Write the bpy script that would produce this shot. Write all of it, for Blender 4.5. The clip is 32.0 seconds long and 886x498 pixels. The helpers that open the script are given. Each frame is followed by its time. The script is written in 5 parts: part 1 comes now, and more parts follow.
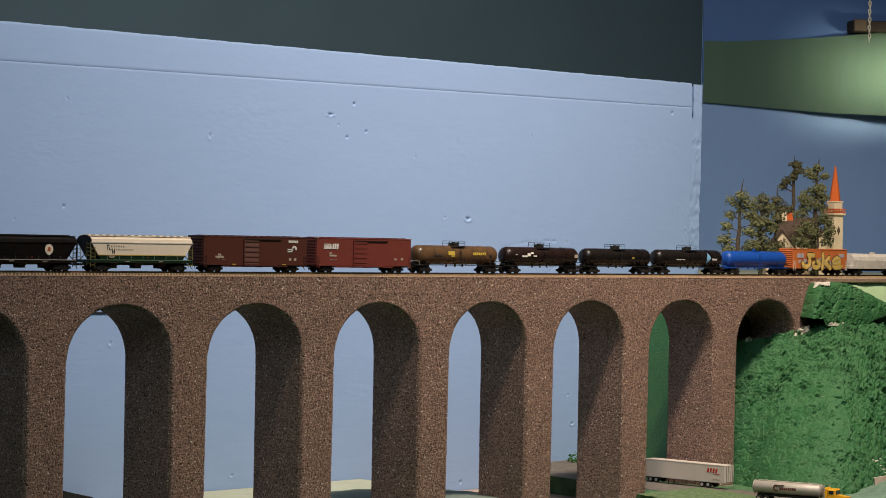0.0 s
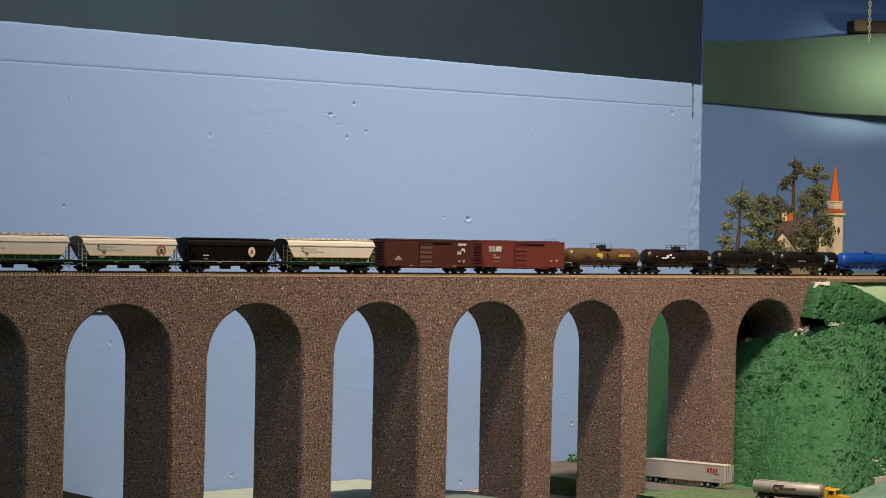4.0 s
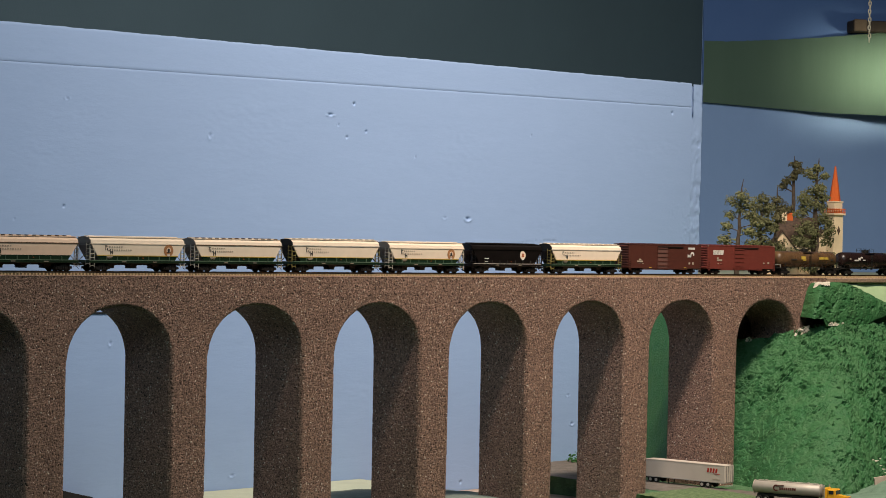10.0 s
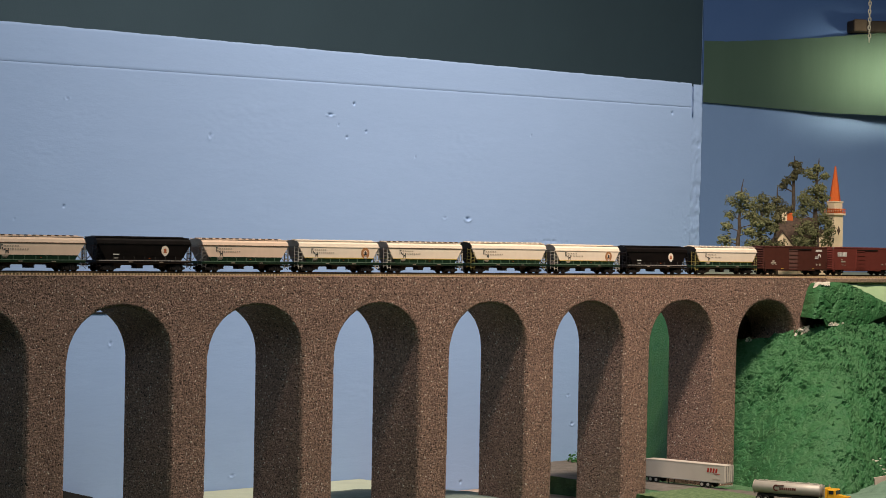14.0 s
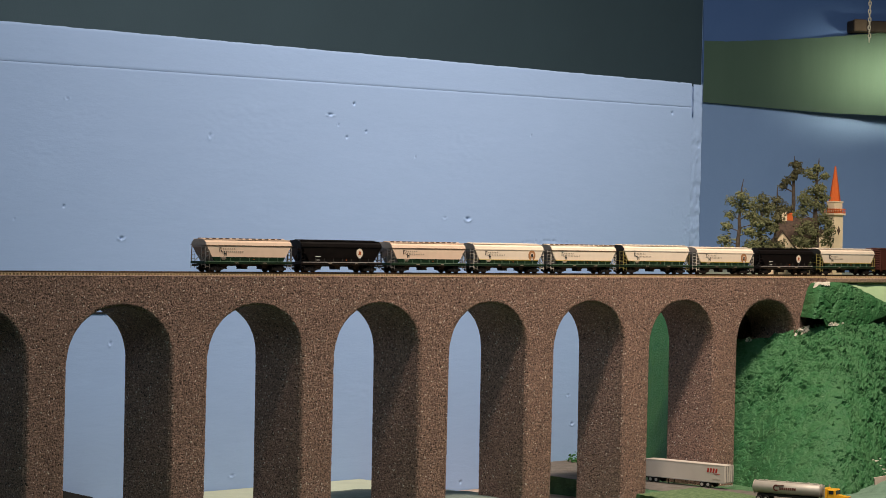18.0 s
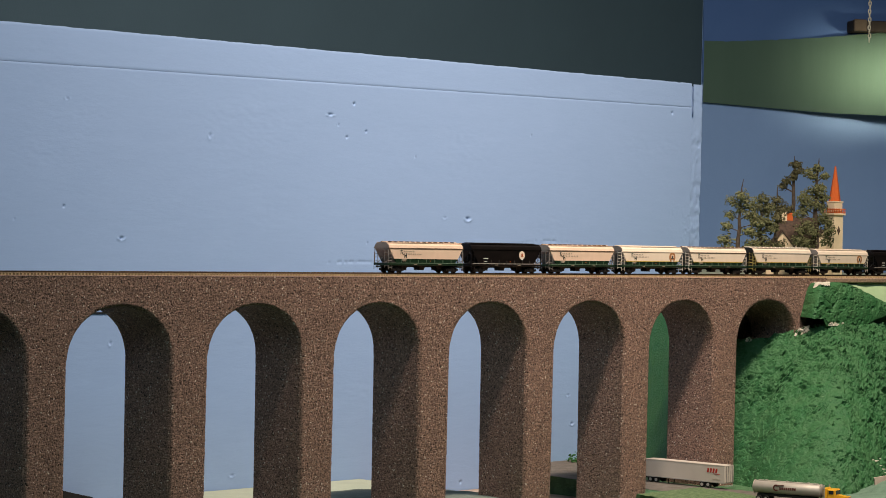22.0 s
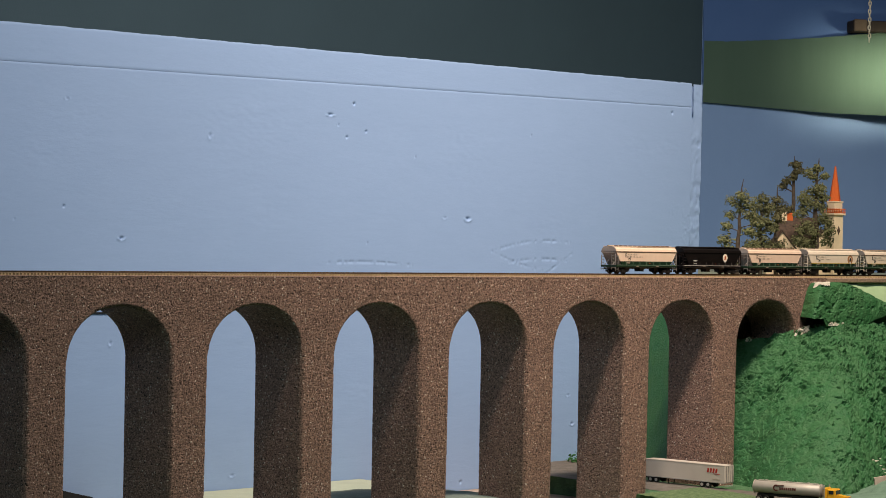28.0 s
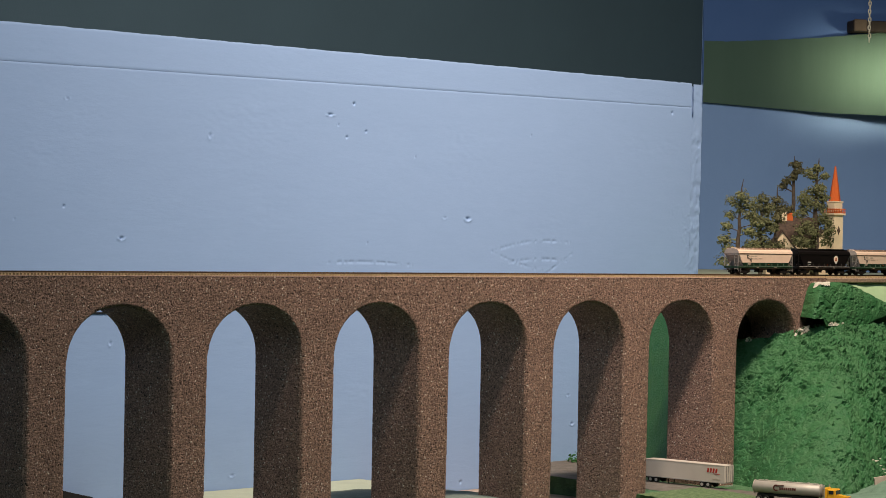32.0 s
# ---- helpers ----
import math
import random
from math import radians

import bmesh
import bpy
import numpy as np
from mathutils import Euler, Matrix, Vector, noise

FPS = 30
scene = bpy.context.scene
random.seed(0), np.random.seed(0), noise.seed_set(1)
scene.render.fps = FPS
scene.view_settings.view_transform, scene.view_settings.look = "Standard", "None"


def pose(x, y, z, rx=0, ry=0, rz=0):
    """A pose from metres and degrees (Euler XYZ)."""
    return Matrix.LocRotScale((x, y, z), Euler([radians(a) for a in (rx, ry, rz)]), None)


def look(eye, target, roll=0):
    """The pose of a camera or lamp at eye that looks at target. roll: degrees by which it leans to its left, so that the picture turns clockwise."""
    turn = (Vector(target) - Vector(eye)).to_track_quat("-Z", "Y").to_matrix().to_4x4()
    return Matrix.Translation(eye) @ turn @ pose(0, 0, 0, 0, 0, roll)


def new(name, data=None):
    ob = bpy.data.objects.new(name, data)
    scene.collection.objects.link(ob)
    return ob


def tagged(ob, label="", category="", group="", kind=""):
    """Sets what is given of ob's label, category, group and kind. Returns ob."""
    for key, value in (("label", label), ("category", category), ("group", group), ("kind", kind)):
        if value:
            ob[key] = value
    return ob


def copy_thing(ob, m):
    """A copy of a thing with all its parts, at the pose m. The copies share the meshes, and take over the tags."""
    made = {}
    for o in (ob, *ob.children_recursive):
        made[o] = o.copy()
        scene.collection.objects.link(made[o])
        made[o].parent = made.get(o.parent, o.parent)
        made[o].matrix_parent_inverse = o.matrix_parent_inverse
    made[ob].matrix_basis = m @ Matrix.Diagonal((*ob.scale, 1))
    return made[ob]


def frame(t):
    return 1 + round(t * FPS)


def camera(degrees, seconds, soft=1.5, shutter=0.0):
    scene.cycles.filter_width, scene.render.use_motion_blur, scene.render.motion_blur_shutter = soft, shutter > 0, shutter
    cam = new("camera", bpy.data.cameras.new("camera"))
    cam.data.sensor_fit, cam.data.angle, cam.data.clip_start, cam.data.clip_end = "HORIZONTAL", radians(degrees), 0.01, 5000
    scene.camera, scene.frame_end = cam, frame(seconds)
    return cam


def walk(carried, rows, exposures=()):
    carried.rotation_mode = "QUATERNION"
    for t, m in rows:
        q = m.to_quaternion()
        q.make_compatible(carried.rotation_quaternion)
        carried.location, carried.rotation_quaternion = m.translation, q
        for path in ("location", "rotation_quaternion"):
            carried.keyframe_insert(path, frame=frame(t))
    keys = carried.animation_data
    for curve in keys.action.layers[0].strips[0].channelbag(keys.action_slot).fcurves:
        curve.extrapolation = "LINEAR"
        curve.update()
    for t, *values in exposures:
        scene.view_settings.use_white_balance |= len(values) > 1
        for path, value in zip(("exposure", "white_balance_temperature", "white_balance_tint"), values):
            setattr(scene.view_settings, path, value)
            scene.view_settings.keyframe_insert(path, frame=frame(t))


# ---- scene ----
cam = camera(20.666, 32.0, soft=0.7)
EYE = (0.0, 0.0, 0.256)
AIM = look(EYE, (0.72524, 0.68849, 0.256 - 0.005777), 1.2248)
walk(cam, [(0.0, AIM), (32.0, AIM)])

# ---------------- light ----------------
scene.view_settings.exposure = 0.0
world = bpy.data.worlds.new("world")
scene.world = world
world.use_nodes = True
world.node_tree.nodes["Background"].inputs[0].default_value = (0.5, 0.6, 0.8, 1)
world.node_tree.nodes["Background"].inputs[1].default_value = 0.0


def lamp(name, kind, eye, target, power, colour, size):
    data = bpy.data.lights.new(name, kind)
    data.energy, data.color = power, colour
    if kind == "AREA":
        data.shape, data.size = "DISK", size
    else:
        data.shadow_soft_size = size
    ob = new(name, data)
    ob.matrix_basis = look(eye, target)
    return ob


# out of view: a shaded bulb over the viaduct, two added fill lamps, a bulb at the far end
key = lamp("viaduct_lamp", "AREA", (1.15, 1.10, 1.38), (2.55, 1.88, 0.52), 6.6, (1.0, 0.86, 0.72), 0.17)
key.data.spread = radians(122)
# added lamp that brightens the fronts; no fixture known there
front_fill = lamp("front_fill_lamp", "AREA", (1.80, 0.92, 1.52), (1.95, 1.52, 0.16), 9.6, (1.0, 0.86, 0.72), 0.16)
front_fill.data.spread = radians(96)
# added wide soft fill for the shaded faces, not a known fixture
lamp("room_fill_lamp", "AREA", (0.2, 0.0, 1.65), (1.7, 1.7, 0.2), 15.5, (0.60, 0.87, 1.0), 1.1)
far = lamp("far_lamp", "AREA", (3.225, 1.885, 0.517), (3.255, 2.09, 0.517), 0.36, (1.0, 0.88, 0.58), 0.22)
far.data.shape, far.data.size_y, far.data.spread = "RECTANGLE", 0.05, radians(44)


# ---------------- materials ----------------
def material(name, colour, rough=0.6, metal=0.0, second=None, grain=300.0, amount=0.5, bump=0.0, bump_grain=None,
             fleck=None, fleck_grain=600.0, fleck_at=0.66, random=0.0, coat=0.0, stains=0.25, cells=0.0, stretch=None):
    """A painted or raw surface: fine grain, wide stains, flecks and relief, in metres of the object."""
    m = bpy.data.materials.new(name)
    m.use_nodes = True
    n, l = m.node_tree.nodes, m.node_tree.links
    b = n["Principled BSDF"]
    co = n.new("ShaderNodeTexCoord").outputs["Object"]
    if stretch:
        mp = n.new("ShaderNodeMapping")
        mp.inputs["Scale"].default_value = stretch
        l.new(co, mp.inputs["Vector"])
        co = mp.outputs["Vector"]

    def noise_at(scale, detail=4.0, rough_=0.6):
        t = n.new("ShaderNodeTexNoise")
        t.inputs["Scale"].default_value, t.inputs["Detail"].default_value = scale, detail
        t.inputs["Roughness"].default_value = rough_
        l.new(co, t.inputs["Vector"])
        return t.outputs["Fac"]

    def mix(fac, a, c):
        x = n.new("ShaderNodeMix")
        x.data_type = "RGBA"
        if isinstance(fac, float):
            x.inputs[0].default_value = fac
        else:
            l.new(fac, x.inputs[0])
        for k, v in ((6, a), (7, c)):
            if isinstance(v, tuple):
                x.inputs[k].default_value = (*v, 1)
            else:
                l.new(v, x.inputs[k])
        return x.outputs[2]

    def ramp(fac, lo, hi):
        r = n.new("ShaderNodeMapRange")
        r.inputs["From Min"].default_value, r.inputs["From Max"].default_value = lo, hi
        l.new(fac, r.inputs["Value"])
        return r.outputs["Result"]

    second = second or tuple(c * 0.6 for c in colour)
    fine = noise_at(grain)
    col = mix(ramp(fine, 0.5 - 0.25 / max(amount, 0.05) * 0.5, 0.5 + 0.25 / max(amount, 0.05) * 0.5), colour, second)
    wide = noise_at(grain / 14.0, 3.0)
    w = n.new("ShaderNodeMath")
    w.operation = "MULTIPLY"
    l.new(ramp(wide, 0.45, 0.75), w.inputs[0])
    w.inputs[1].default_value = stains
    col = mix(w.outputs[0], col, tuple(c * 0.75 for c in second))
    if cells:
        vor = n.new("ShaderNodeTexVoronoi")
        vor.inputs["Scale"].default_value = cells
        l.new(co, vor.inputs["Vector"])
        sep = n.new("ShaderNodeSeparateColor")
        l.new(vor.outputs["Color"], sep.inputs["Color"])
        col = mix(ramp(sep.outputs[0], 0.0, 0.9), tuple(c * 0.5 for c in second), col)
        col = mix(ramp(sep.outputs[1], 0.972, 0.988), col, fleck)
        col = mix(ramp(sep.outputs[2], 0.94, 0.97), col, tuple(c * 0.18 for c in second))
    elif fleck:
        col = mix(ramp(noise_at(fleck_grain, 2.0), fleck_at, fleck_at + 0.06), col, fleck)
    if random:
        info = n.new("ShaderNodeObjectInfo").outputs["Random"]
        h = n.new("ShaderNodeHueSaturation")
        l.new(col, h.inputs["Color"])
        r = n.new("ShaderNodeMapRange")
        r.inputs["To Min"].default_value, r.inputs["To Max"].default_value = 1 - random, 1 + random
        l.new(info, r.inputs["Value"])
        l.new(r.outputs["Result"], h.inputs["Value"])
        col = h.outputs["Color"]
    l.new(col, b.inputs["Base Color"])
    b.inputs["Metallic"].default_value = metal
    rr = n.new("ShaderNodeMapRange")
    rr.inputs["To Min"].default_value, rr.inputs["To Max"].default_value = max(rough - 0.1, 0.02), min(rough + 0.12, 1)
    l.new(fine, rr.inputs["Value"])
    l.new(rr.outputs["Result"], b.inputs["Roughness"])
    b.inputs["Coat Weight"].default_value = coat
    b.inputs["Specular IOR Level"].default_value = 0.3
    if bump:
        k = n.new("ShaderNodeBump")
        k.inputs["Strength"].default_value = 1.0
        k.inputs["Distance"].default_value = bump
        high = noise_at(bump_grain or grain, 6.0, 0.65)
        if cells:
            sub = n.new("ShaderNodeMath")
            sub.operation = "SUBTRACT"
            l.new(high, sub.inputs[0])
            low = n.new("ShaderNodeMath")
            low.operation = "MULTIPLY"
            low.inputs[1].default_value = 0.28
            l.new(vor.outputs["Distance"], low.inputs[0])
            l.new(low.outputs[0], sub.inputs[1])
            high = sub.outputs[0]
        l.new(high, k.inputs["Height"])
        l.new(k.outputs["Normal"], b.inputs["Normal"])
    return m


STONE = material("sanded_foam_stone", (0.425, 0.252, 0.190), 0.8, second=(0.238, 0.140, 0.106), grain=560, amount=1.0, bump=0.0026,
                 bump_grain=380, fleck=(0.56, 0.46, 0.38), stains=0.4, cells=900)
PANEL = material("sky_blue_paint", (0.288, 0.405, 0.645), 0.7, second=(0.262, 0.375, 0.61), grain=70, amount=0.3, bump=0.00012, bump_grain=330, stains=0.2, stretch=(0.35, 1.0, 1.25))
DARKWALL = material("slate_teal_paint", (0.048, 0.084, 0.112), 0.8, second=(0.042, 0.073, 0.098), grain=8, amount=0.3, bump=0.0002, bump_grain=300)
BLUEWALL = material("deep_blue_paint", (0.185, 0.30, 0.545), 0.75, second=(0.165, 0.27, 0.50), grain=14, amount=0.3, bump=0.0002, bump_grain=200)
# bluer than the wall below, with the shade over the board put into it
ROYAL = material("royal_blue_shade_paint", (0.052, 0.112, 0.285), 0.75, second=(0.044, 0.097, 0.25), grain=14, amount=0.3, bump=0.0002, bump_grain=200)
BAND = material("sage_green_paint", (0.056, 0.104, 0.082), 0.75, second=(0.047, 0.089, 0.070), grain=60, amount=0.2, bump=0.00012, bump_grain=220, stretch=(1.0, 1.0, 0.15))
ROOMWALL = material("room_wall_paint", (0.30, 0.32, 0.34), 0.85, grain=5, amount=0.3, bump=0.0003, bump_grain=200)
FLOORM = material("grey_floor_paint", (0.16, 0.16, 0.16), 0.6, grain=20, amount=0.5, bump=0.0004, bump_grain=100)
CEILM = material("dull_ceiling_board", (0.35, 0.35, 0.34), 0.9, grain=30, amount=0.3, bump=0.0006, bump_grain=120)
GRASS = material("painted_plaster_green", (0.023, 0.106, 0.034), 0.6, second=(0.046, 0.126, 0.046), grain=60, amount=0.55, bump=0.0011, bump_grain=420,
                 fleck=(0.095, 0.175, 0.082), fleck_grain=300, fleck_at=0.68, stains=0.5)
GRASSDULL = material("dull_green_ground_paint", (0.075, 0.16, 0.07), 0.8, second=(0.045, 0.10, 0.045), grain=90, amount=0.8, bump=0.001, bump_grain=300)
VERGE = material("pale_green_verge", (0.135, 0.185, 0.085), 0.85, second=(0.065, 0.11, 0.045), grain=260, amount=0.8, bump=0.0012, bump_grain=420)
PALEGREEN = material("pale_green_ground_paint", (0.36, 0.47, 0.27), 0.8, second=(0.29, 0.40, 0.22), grain=40, amount=0.5, bump=0.0004, bump_grain=200)
PALEYELLOW = material("pale_yellow_table_paint", (0.42, 0.45, 0.34), 0.8, second=(0.36, 0.39, 0.30), grain=40, amount=0.5, bump=0.0003, bump_grain=200)
ASPHALT = material("grey_road_paint", (0.15, 0.125, 0.105), 0.85, second=(0.10, 0.085, 0.07), grain=120, amount=0.8, bump=0.0003, bump_grain=700)
GREYGREEN = material("grey_green_strip_paint", (0.17, 0.20, 0.17), 0.85, second=(0.12, 0.145, 0.12), grain=120, amount=0.6, bump=0.0003, bump_grain=500)
PLASTER = material("bare_plaster", (0.62, 0.56, 0.46), 0.8, second=(0.45, 0.40, 0.33), grain=160, amount=0.7, bump=0.0012, bump_grain=250)
CORNERM = material("grey_green_ground_paint", (0.15, 0.23, 0.165), 0.8, second=(0.10, 0.165, 0.115), grain=60, amount=0.6, bump=0.0006, bump_grain=200)
PINKFOAM = material("bare_pinkish_wood", (0.55, 0.42, 0.34), 0.8, grain=80, amount=0.5, bump=0.0004, bump_grain=200)
BLACKROAD = material("black_sheet", (0.018, 0.018, 0.02), 0.6, grain=100, amount=0.5, bump=0.0004, bump_grain=300)
RAIL = material("weathered_rail", (0.17, 0.11, 0.07), 0.45, metal=0.5, second=(0.10, 0.065, 0.04), grain=200, amount=0.6)
TIE = material("tan_plastic_tie", (0.52, 0.38, 0.21), 0.6, second=(0.36, 0.25, 0.14), grain=300, amount=0.8)
CORK = material("cork_roadbed", (0.36, 0.25, 0.17), 0.9, second=(0.20, 0.13, 0.09), grain=500, amount=0.9, bump=0.0006, bump_grain=700)
CREAM = material("cream_car_paint", (0.74, 0.61, 0.48), 0.42, second=(0.66, 0.54, 0.42), grain=120, amount=0.35)
TAN = material("warm_tan_car_paint", (0.72, 0.52, 0.39), 0.42, second=(0.62, 0.45, 0.33), grain=120, amount=0.4)
CARGREEN = material("dark_green_car_paint", (0.007, 0.023, 0.011), 0.4, second=(0.006, 0.020, 0.009), grain=140, amount=0.4)
YELLOW = material("yellow_stripe_paint", (0.55, 0.38, 0.06), 0.45, grain=200, amount=0.3)
CARBLACK = material("black_car_paint", (0.0045, 0.0035, 0.0033), 0.35, second=(0.008, 0.0055, 0.005), grain=120, amount=0.5)
UNDER = material("black_running_gear", (0.006, 0.0055, 0.005), 0.6, second=(0.013, 0.011, 0.009), grain=400, amount=0.6)
WHEEL = material("dark_wheel_metal", (0.02, 0.017, 0.015), 0.45, metal=0.5, grain=400, amount=0.5)
# grey holds the shade of the cream cars' ends; ladders, lock bars share it
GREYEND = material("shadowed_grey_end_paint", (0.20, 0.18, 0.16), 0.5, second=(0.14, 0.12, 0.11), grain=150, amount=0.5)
BROWNEND = material("brown_end_paint", (0.13, 0.075, 0.045), 0.5, grain=150, amount=0.5)
LIGHTBAR = material("off_white_fittings", (0.62, 0.55, 0.45), 0.5, grain=200, amount=0.3)
MARK = material("dark_marking", (0.035, 0.035, 0.035), 0.5, grain=200, amount=0.3)
PALEMARK = material("faded_grey_marking", (0.42, 0.345, 0.265), 0.5, grain=200, amount=0.3)
WHITEMARK = material("white_marking", (0.72, 0.68, 0.62), 0.5, grain=200, amount=0.3)
ORANGEMARK = material("orange_marking", (0.42, 0.10, 0.03), 0.5, grain=200, amount=0.3)
OXIDE = material("brown_oxide_paint", (0.074, 0.023, 0.016), 0.45, second=(0.062, 0.019, 0.0135), grain=120, amount=0.4)
REDOX = material("red_oxide_paint", (0.150, 0.034, 0.025), 0.45, second=(0.128, 0.028, 0.021), grain=120, amount=0.4)
DOORRED = material("worn_door_paint", (0.135, 0.065, 0.052), 0.5, second=(0.11, 0.052, 0.042), grain=120, amount=0.5)
BRONZE = material("weathered_bronze_tank_paint", (0.118, 0.064, 0.030), 0.27, second=(0.055, 0.032, 0.017), grain=90, amount=0.7, stains=0.5)
MAROON = material("grimy_maroon_black_paint", (0.010, 0.006, 0.0055), 0.27, second=(0.020, 0.010, 0.009), grain=90, amount=0.6)
SOOT = material("sooty_black_tank_paint", (0.006, 0.0048, 0.0046), 0.27, second=(0.012, 0.009, 0.008), grain=90, amount=0.6)
BLUETANK = material("bright_blue_tank_paint", (0.010, 0.062, 0.30), 0.35, second=(0.008, 0.048, 0.24), grain=90, amount=0.3, coat=0.3)
ORANGE = material("faded_orange_car_paint", (0.50, 0.14, 0.035), 0.45, second=(0.40, 0.10, 0.03), grain=120, amount=0.4)
SPRAYPALE = material("sprayed_pale_yellow", (0.74, 0.60, 0.30), 0.45, grain=120, amount=0.4)
SPRAY = material("sprayed_yellow_paint", (0.70, 0.45, 0.10), 0.45, grain=120, amount=0.4)
SPRAYGREY = material("sprayed_grey_paint", (0.42, 0.37, 0.40), 0.45, grain=120, amount=0.4)
PALECAR = material("pale_grey_car_paint", (0.58, 0.52, 0.45), 0.45, grain=120, amount=0.4)
LOGOBLUE = material("pale_blue_marking", (0.20, 0.42, 0.62), 0.4, grain=200, amount=0.3)
TRAILER = material("white_trailer_side", (0.50, 0.43, 0.365), 0.5, second=(0.45, 0.385, 0.325), grain=90, amount=0.3)
REDMARK = material("red_marking", (0.42, 0.03, 0.02), 0.5, grain=200, amount=0.3)
ALU = material("dull_silver_tank", (0.42, 0.37, 0.31), 0.5, metal=0.25, second=(0.34, 0.30, 0.26), grain=90, amount=0.4)
CABYEL = material("yellow_cab_plastic", (0.72, 0.36, 0.02), 0.35, second=(0.62, 0.29, 0.015), grain=90, amount=0.3, coat=0.3)
MAROONMARK = material("dark_maroon_marking", (0.10, 0.018, 0.015), 0.5, grain=200, amount=0.3)
TYRE = material("black_rubber", (0.014, 0.013, 0.012), 0.7, grain=300, amount=0.4)
HUB = material("grey_hub", (0.45, 0.42, 0.38), 0.4, metal=0.3, grain=300, amount=0.4)
GLASSM = material("dark_cab_glass", (0.02, 0.025, 0.03), 0.1, grain=50, amount=0.2)
CHURCH = material("cream_church_wall", (0.80, 0.62, 0.43), 0.6, second=(0.70, 0.54, 0.36), grain=140, amount=0.4, bump=0.0002, bump_grain=500)
SPIRE = material("orange_spire_plastic", (0.62, 0.13, 0.03), 0.4, second=(0.52, 0.10, 0.025), grain=120, amount=0.4)
ROOFM = material("dark_brown_shingle", (0.105, 0.062, 0.042), 0.7, second=(0.045, 0.03, 0.022), grain=300, amount=0.7, bump=0.0004, bump_grain=500)
BARK = material("grey_brown_bark", (0.10, 0.072, 0.05), 0.85, second=(0.05, 0.035, 0.025), grain=300, amount=0.8, bump=0.0006, bump_grain=400)
LEAF = material("olive_foam_leaf", (0.225, 0.215, 0.095), 0.75, second=(0.060, 0.068, 0.027), grain=330, amount=0.9, random=0.25, bump=0.0006, bump_grain=600)
LEAFD = material("dark_olive_foam_leaf", (0.185, 0.165, 0.075), 0.75, second=(0.050, 0.046, 0.020), grain=330, amount=0.9, random=0.25, bump=0.0006, bump_grain=600)
BUSHM = material("bright_green_bush", (0.05, 0.17, 0.04), 0.7, second=(0.025, 0.09, 0.02), grain=220, amount=0.9, bump=0.0006, bump_grain=600)
WOODM = material("brown_shelf_wood", (0.022, 0.015, 0.011), 0.7, second=(0.015, 0.010, 0.008), grain=60, amount=0.7)
WOODPALE = material("worn_brown_wood", (0.085, 0.060, 0.045), 0.7, second=(0.10, 0.075, 0.055), grain=60, amount=0.7)
CHAINM = material("white_plastic_chain", (0.66, 0.60, 0.50), 0.45, grain=200, amount=0.4)


# ---------------- mesh helpers ----------------
def thing(name, label, category, group="", kind="", at=None):
    ob = new(name)
    ob.empty_display_size = 0.01
    if at is not None:
        ob.matrix_basis = at
    return tagged(ob, label, category, group, kind)


def part(name, bm, mat, parent=None, label="", smooth=False):
    me = bpy.data.meshes.new(name)
    bm.to_mesh(me)
    bm.free()
    me.materials.append(mat)
    if smooth:
        me.polygons.foreach_set("use_smooth", [True] * len(me.polygons))
    ob = new(name, me)
    ob.parent = parent
    if label:
        ob["label"] = label
    return ob


def sheet(name, verts, faces, mat, parent=None, label="", smooth=False):
    me = bpy.data.meshes.new(name)
    me.from_pydata(verts, [], faces)
    me.update()
    me.materials.append(mat)
    if smooth:
        me.polygons.foreach_set("use_smooth", [True] * len(me.polygons))
    ob = new(name, me)
    ob.parent = parent
    if label:
        ob["label"] = label
    return ob


def box(bm, x0, x1, y0, y1, z0, z1, bevel=0.0, turn=None):
    r = bmesh.ops.create_cube(bm, size=1.0)
    vs = r["verts"]
    for v in vs:
        v.co = Vector(((x0 + x1) / 2 + v.co.x * (x1 - x0), (y0 + y1) / 2 + v.co.y * (y1 - y0), (z0 + z1) / 2 + v.co.z * (z1 - z0)))
    if turn is not None:
        for v in vs:
            v.co = turn @ v.co
    if bevel:
        es = list({e for v in vs for e in v.link_edges})
        bmesh.ops.bevel(bm, geom=es, offset=bevel, segments=1, affect="EDGES")
    return bm


def B(x0, x1, y0, y1, z0, z1, bevel=0.0):
    return box(bmesh.new(), x0, x1, y0, y1, z0, z1, bevel)


def tube(bm, a, b, r, seg=8, r2=None):
    a, b = Vector(a), Vector(b)
    m = Matrix.Translation((a + b) / 2) @ (b - a).to_track_quat("Z", "Y").to_matrix().to_4x4()
    bmesh.ops.create_cone(bm, cap_ends=True, segments=seg, radius1=r, radius2=r if r2 is None else r2, depth=(b - a).length, matrix=m)
    return bm


def prism(bm, pts, y0, y1):
    """A polygon in x, z drawn out along y."""
    a = [bm.verts.new((x, y0, z)) for x, z in pts]
    b = [bm.verts.new((x, y1, z)) for x, z in pts]
    k = len(pts)
    for i in range(k):
        bm.faces.new((a[i], a[(i + 1) % k], b[(i + 1) % k], b[i]))
    bm.faces.new(list(reversed(a)))
    bm.faces.new(b)
    bmesh.ops.recalc_face_normals(bm, faces=bm.faces)
    return bm


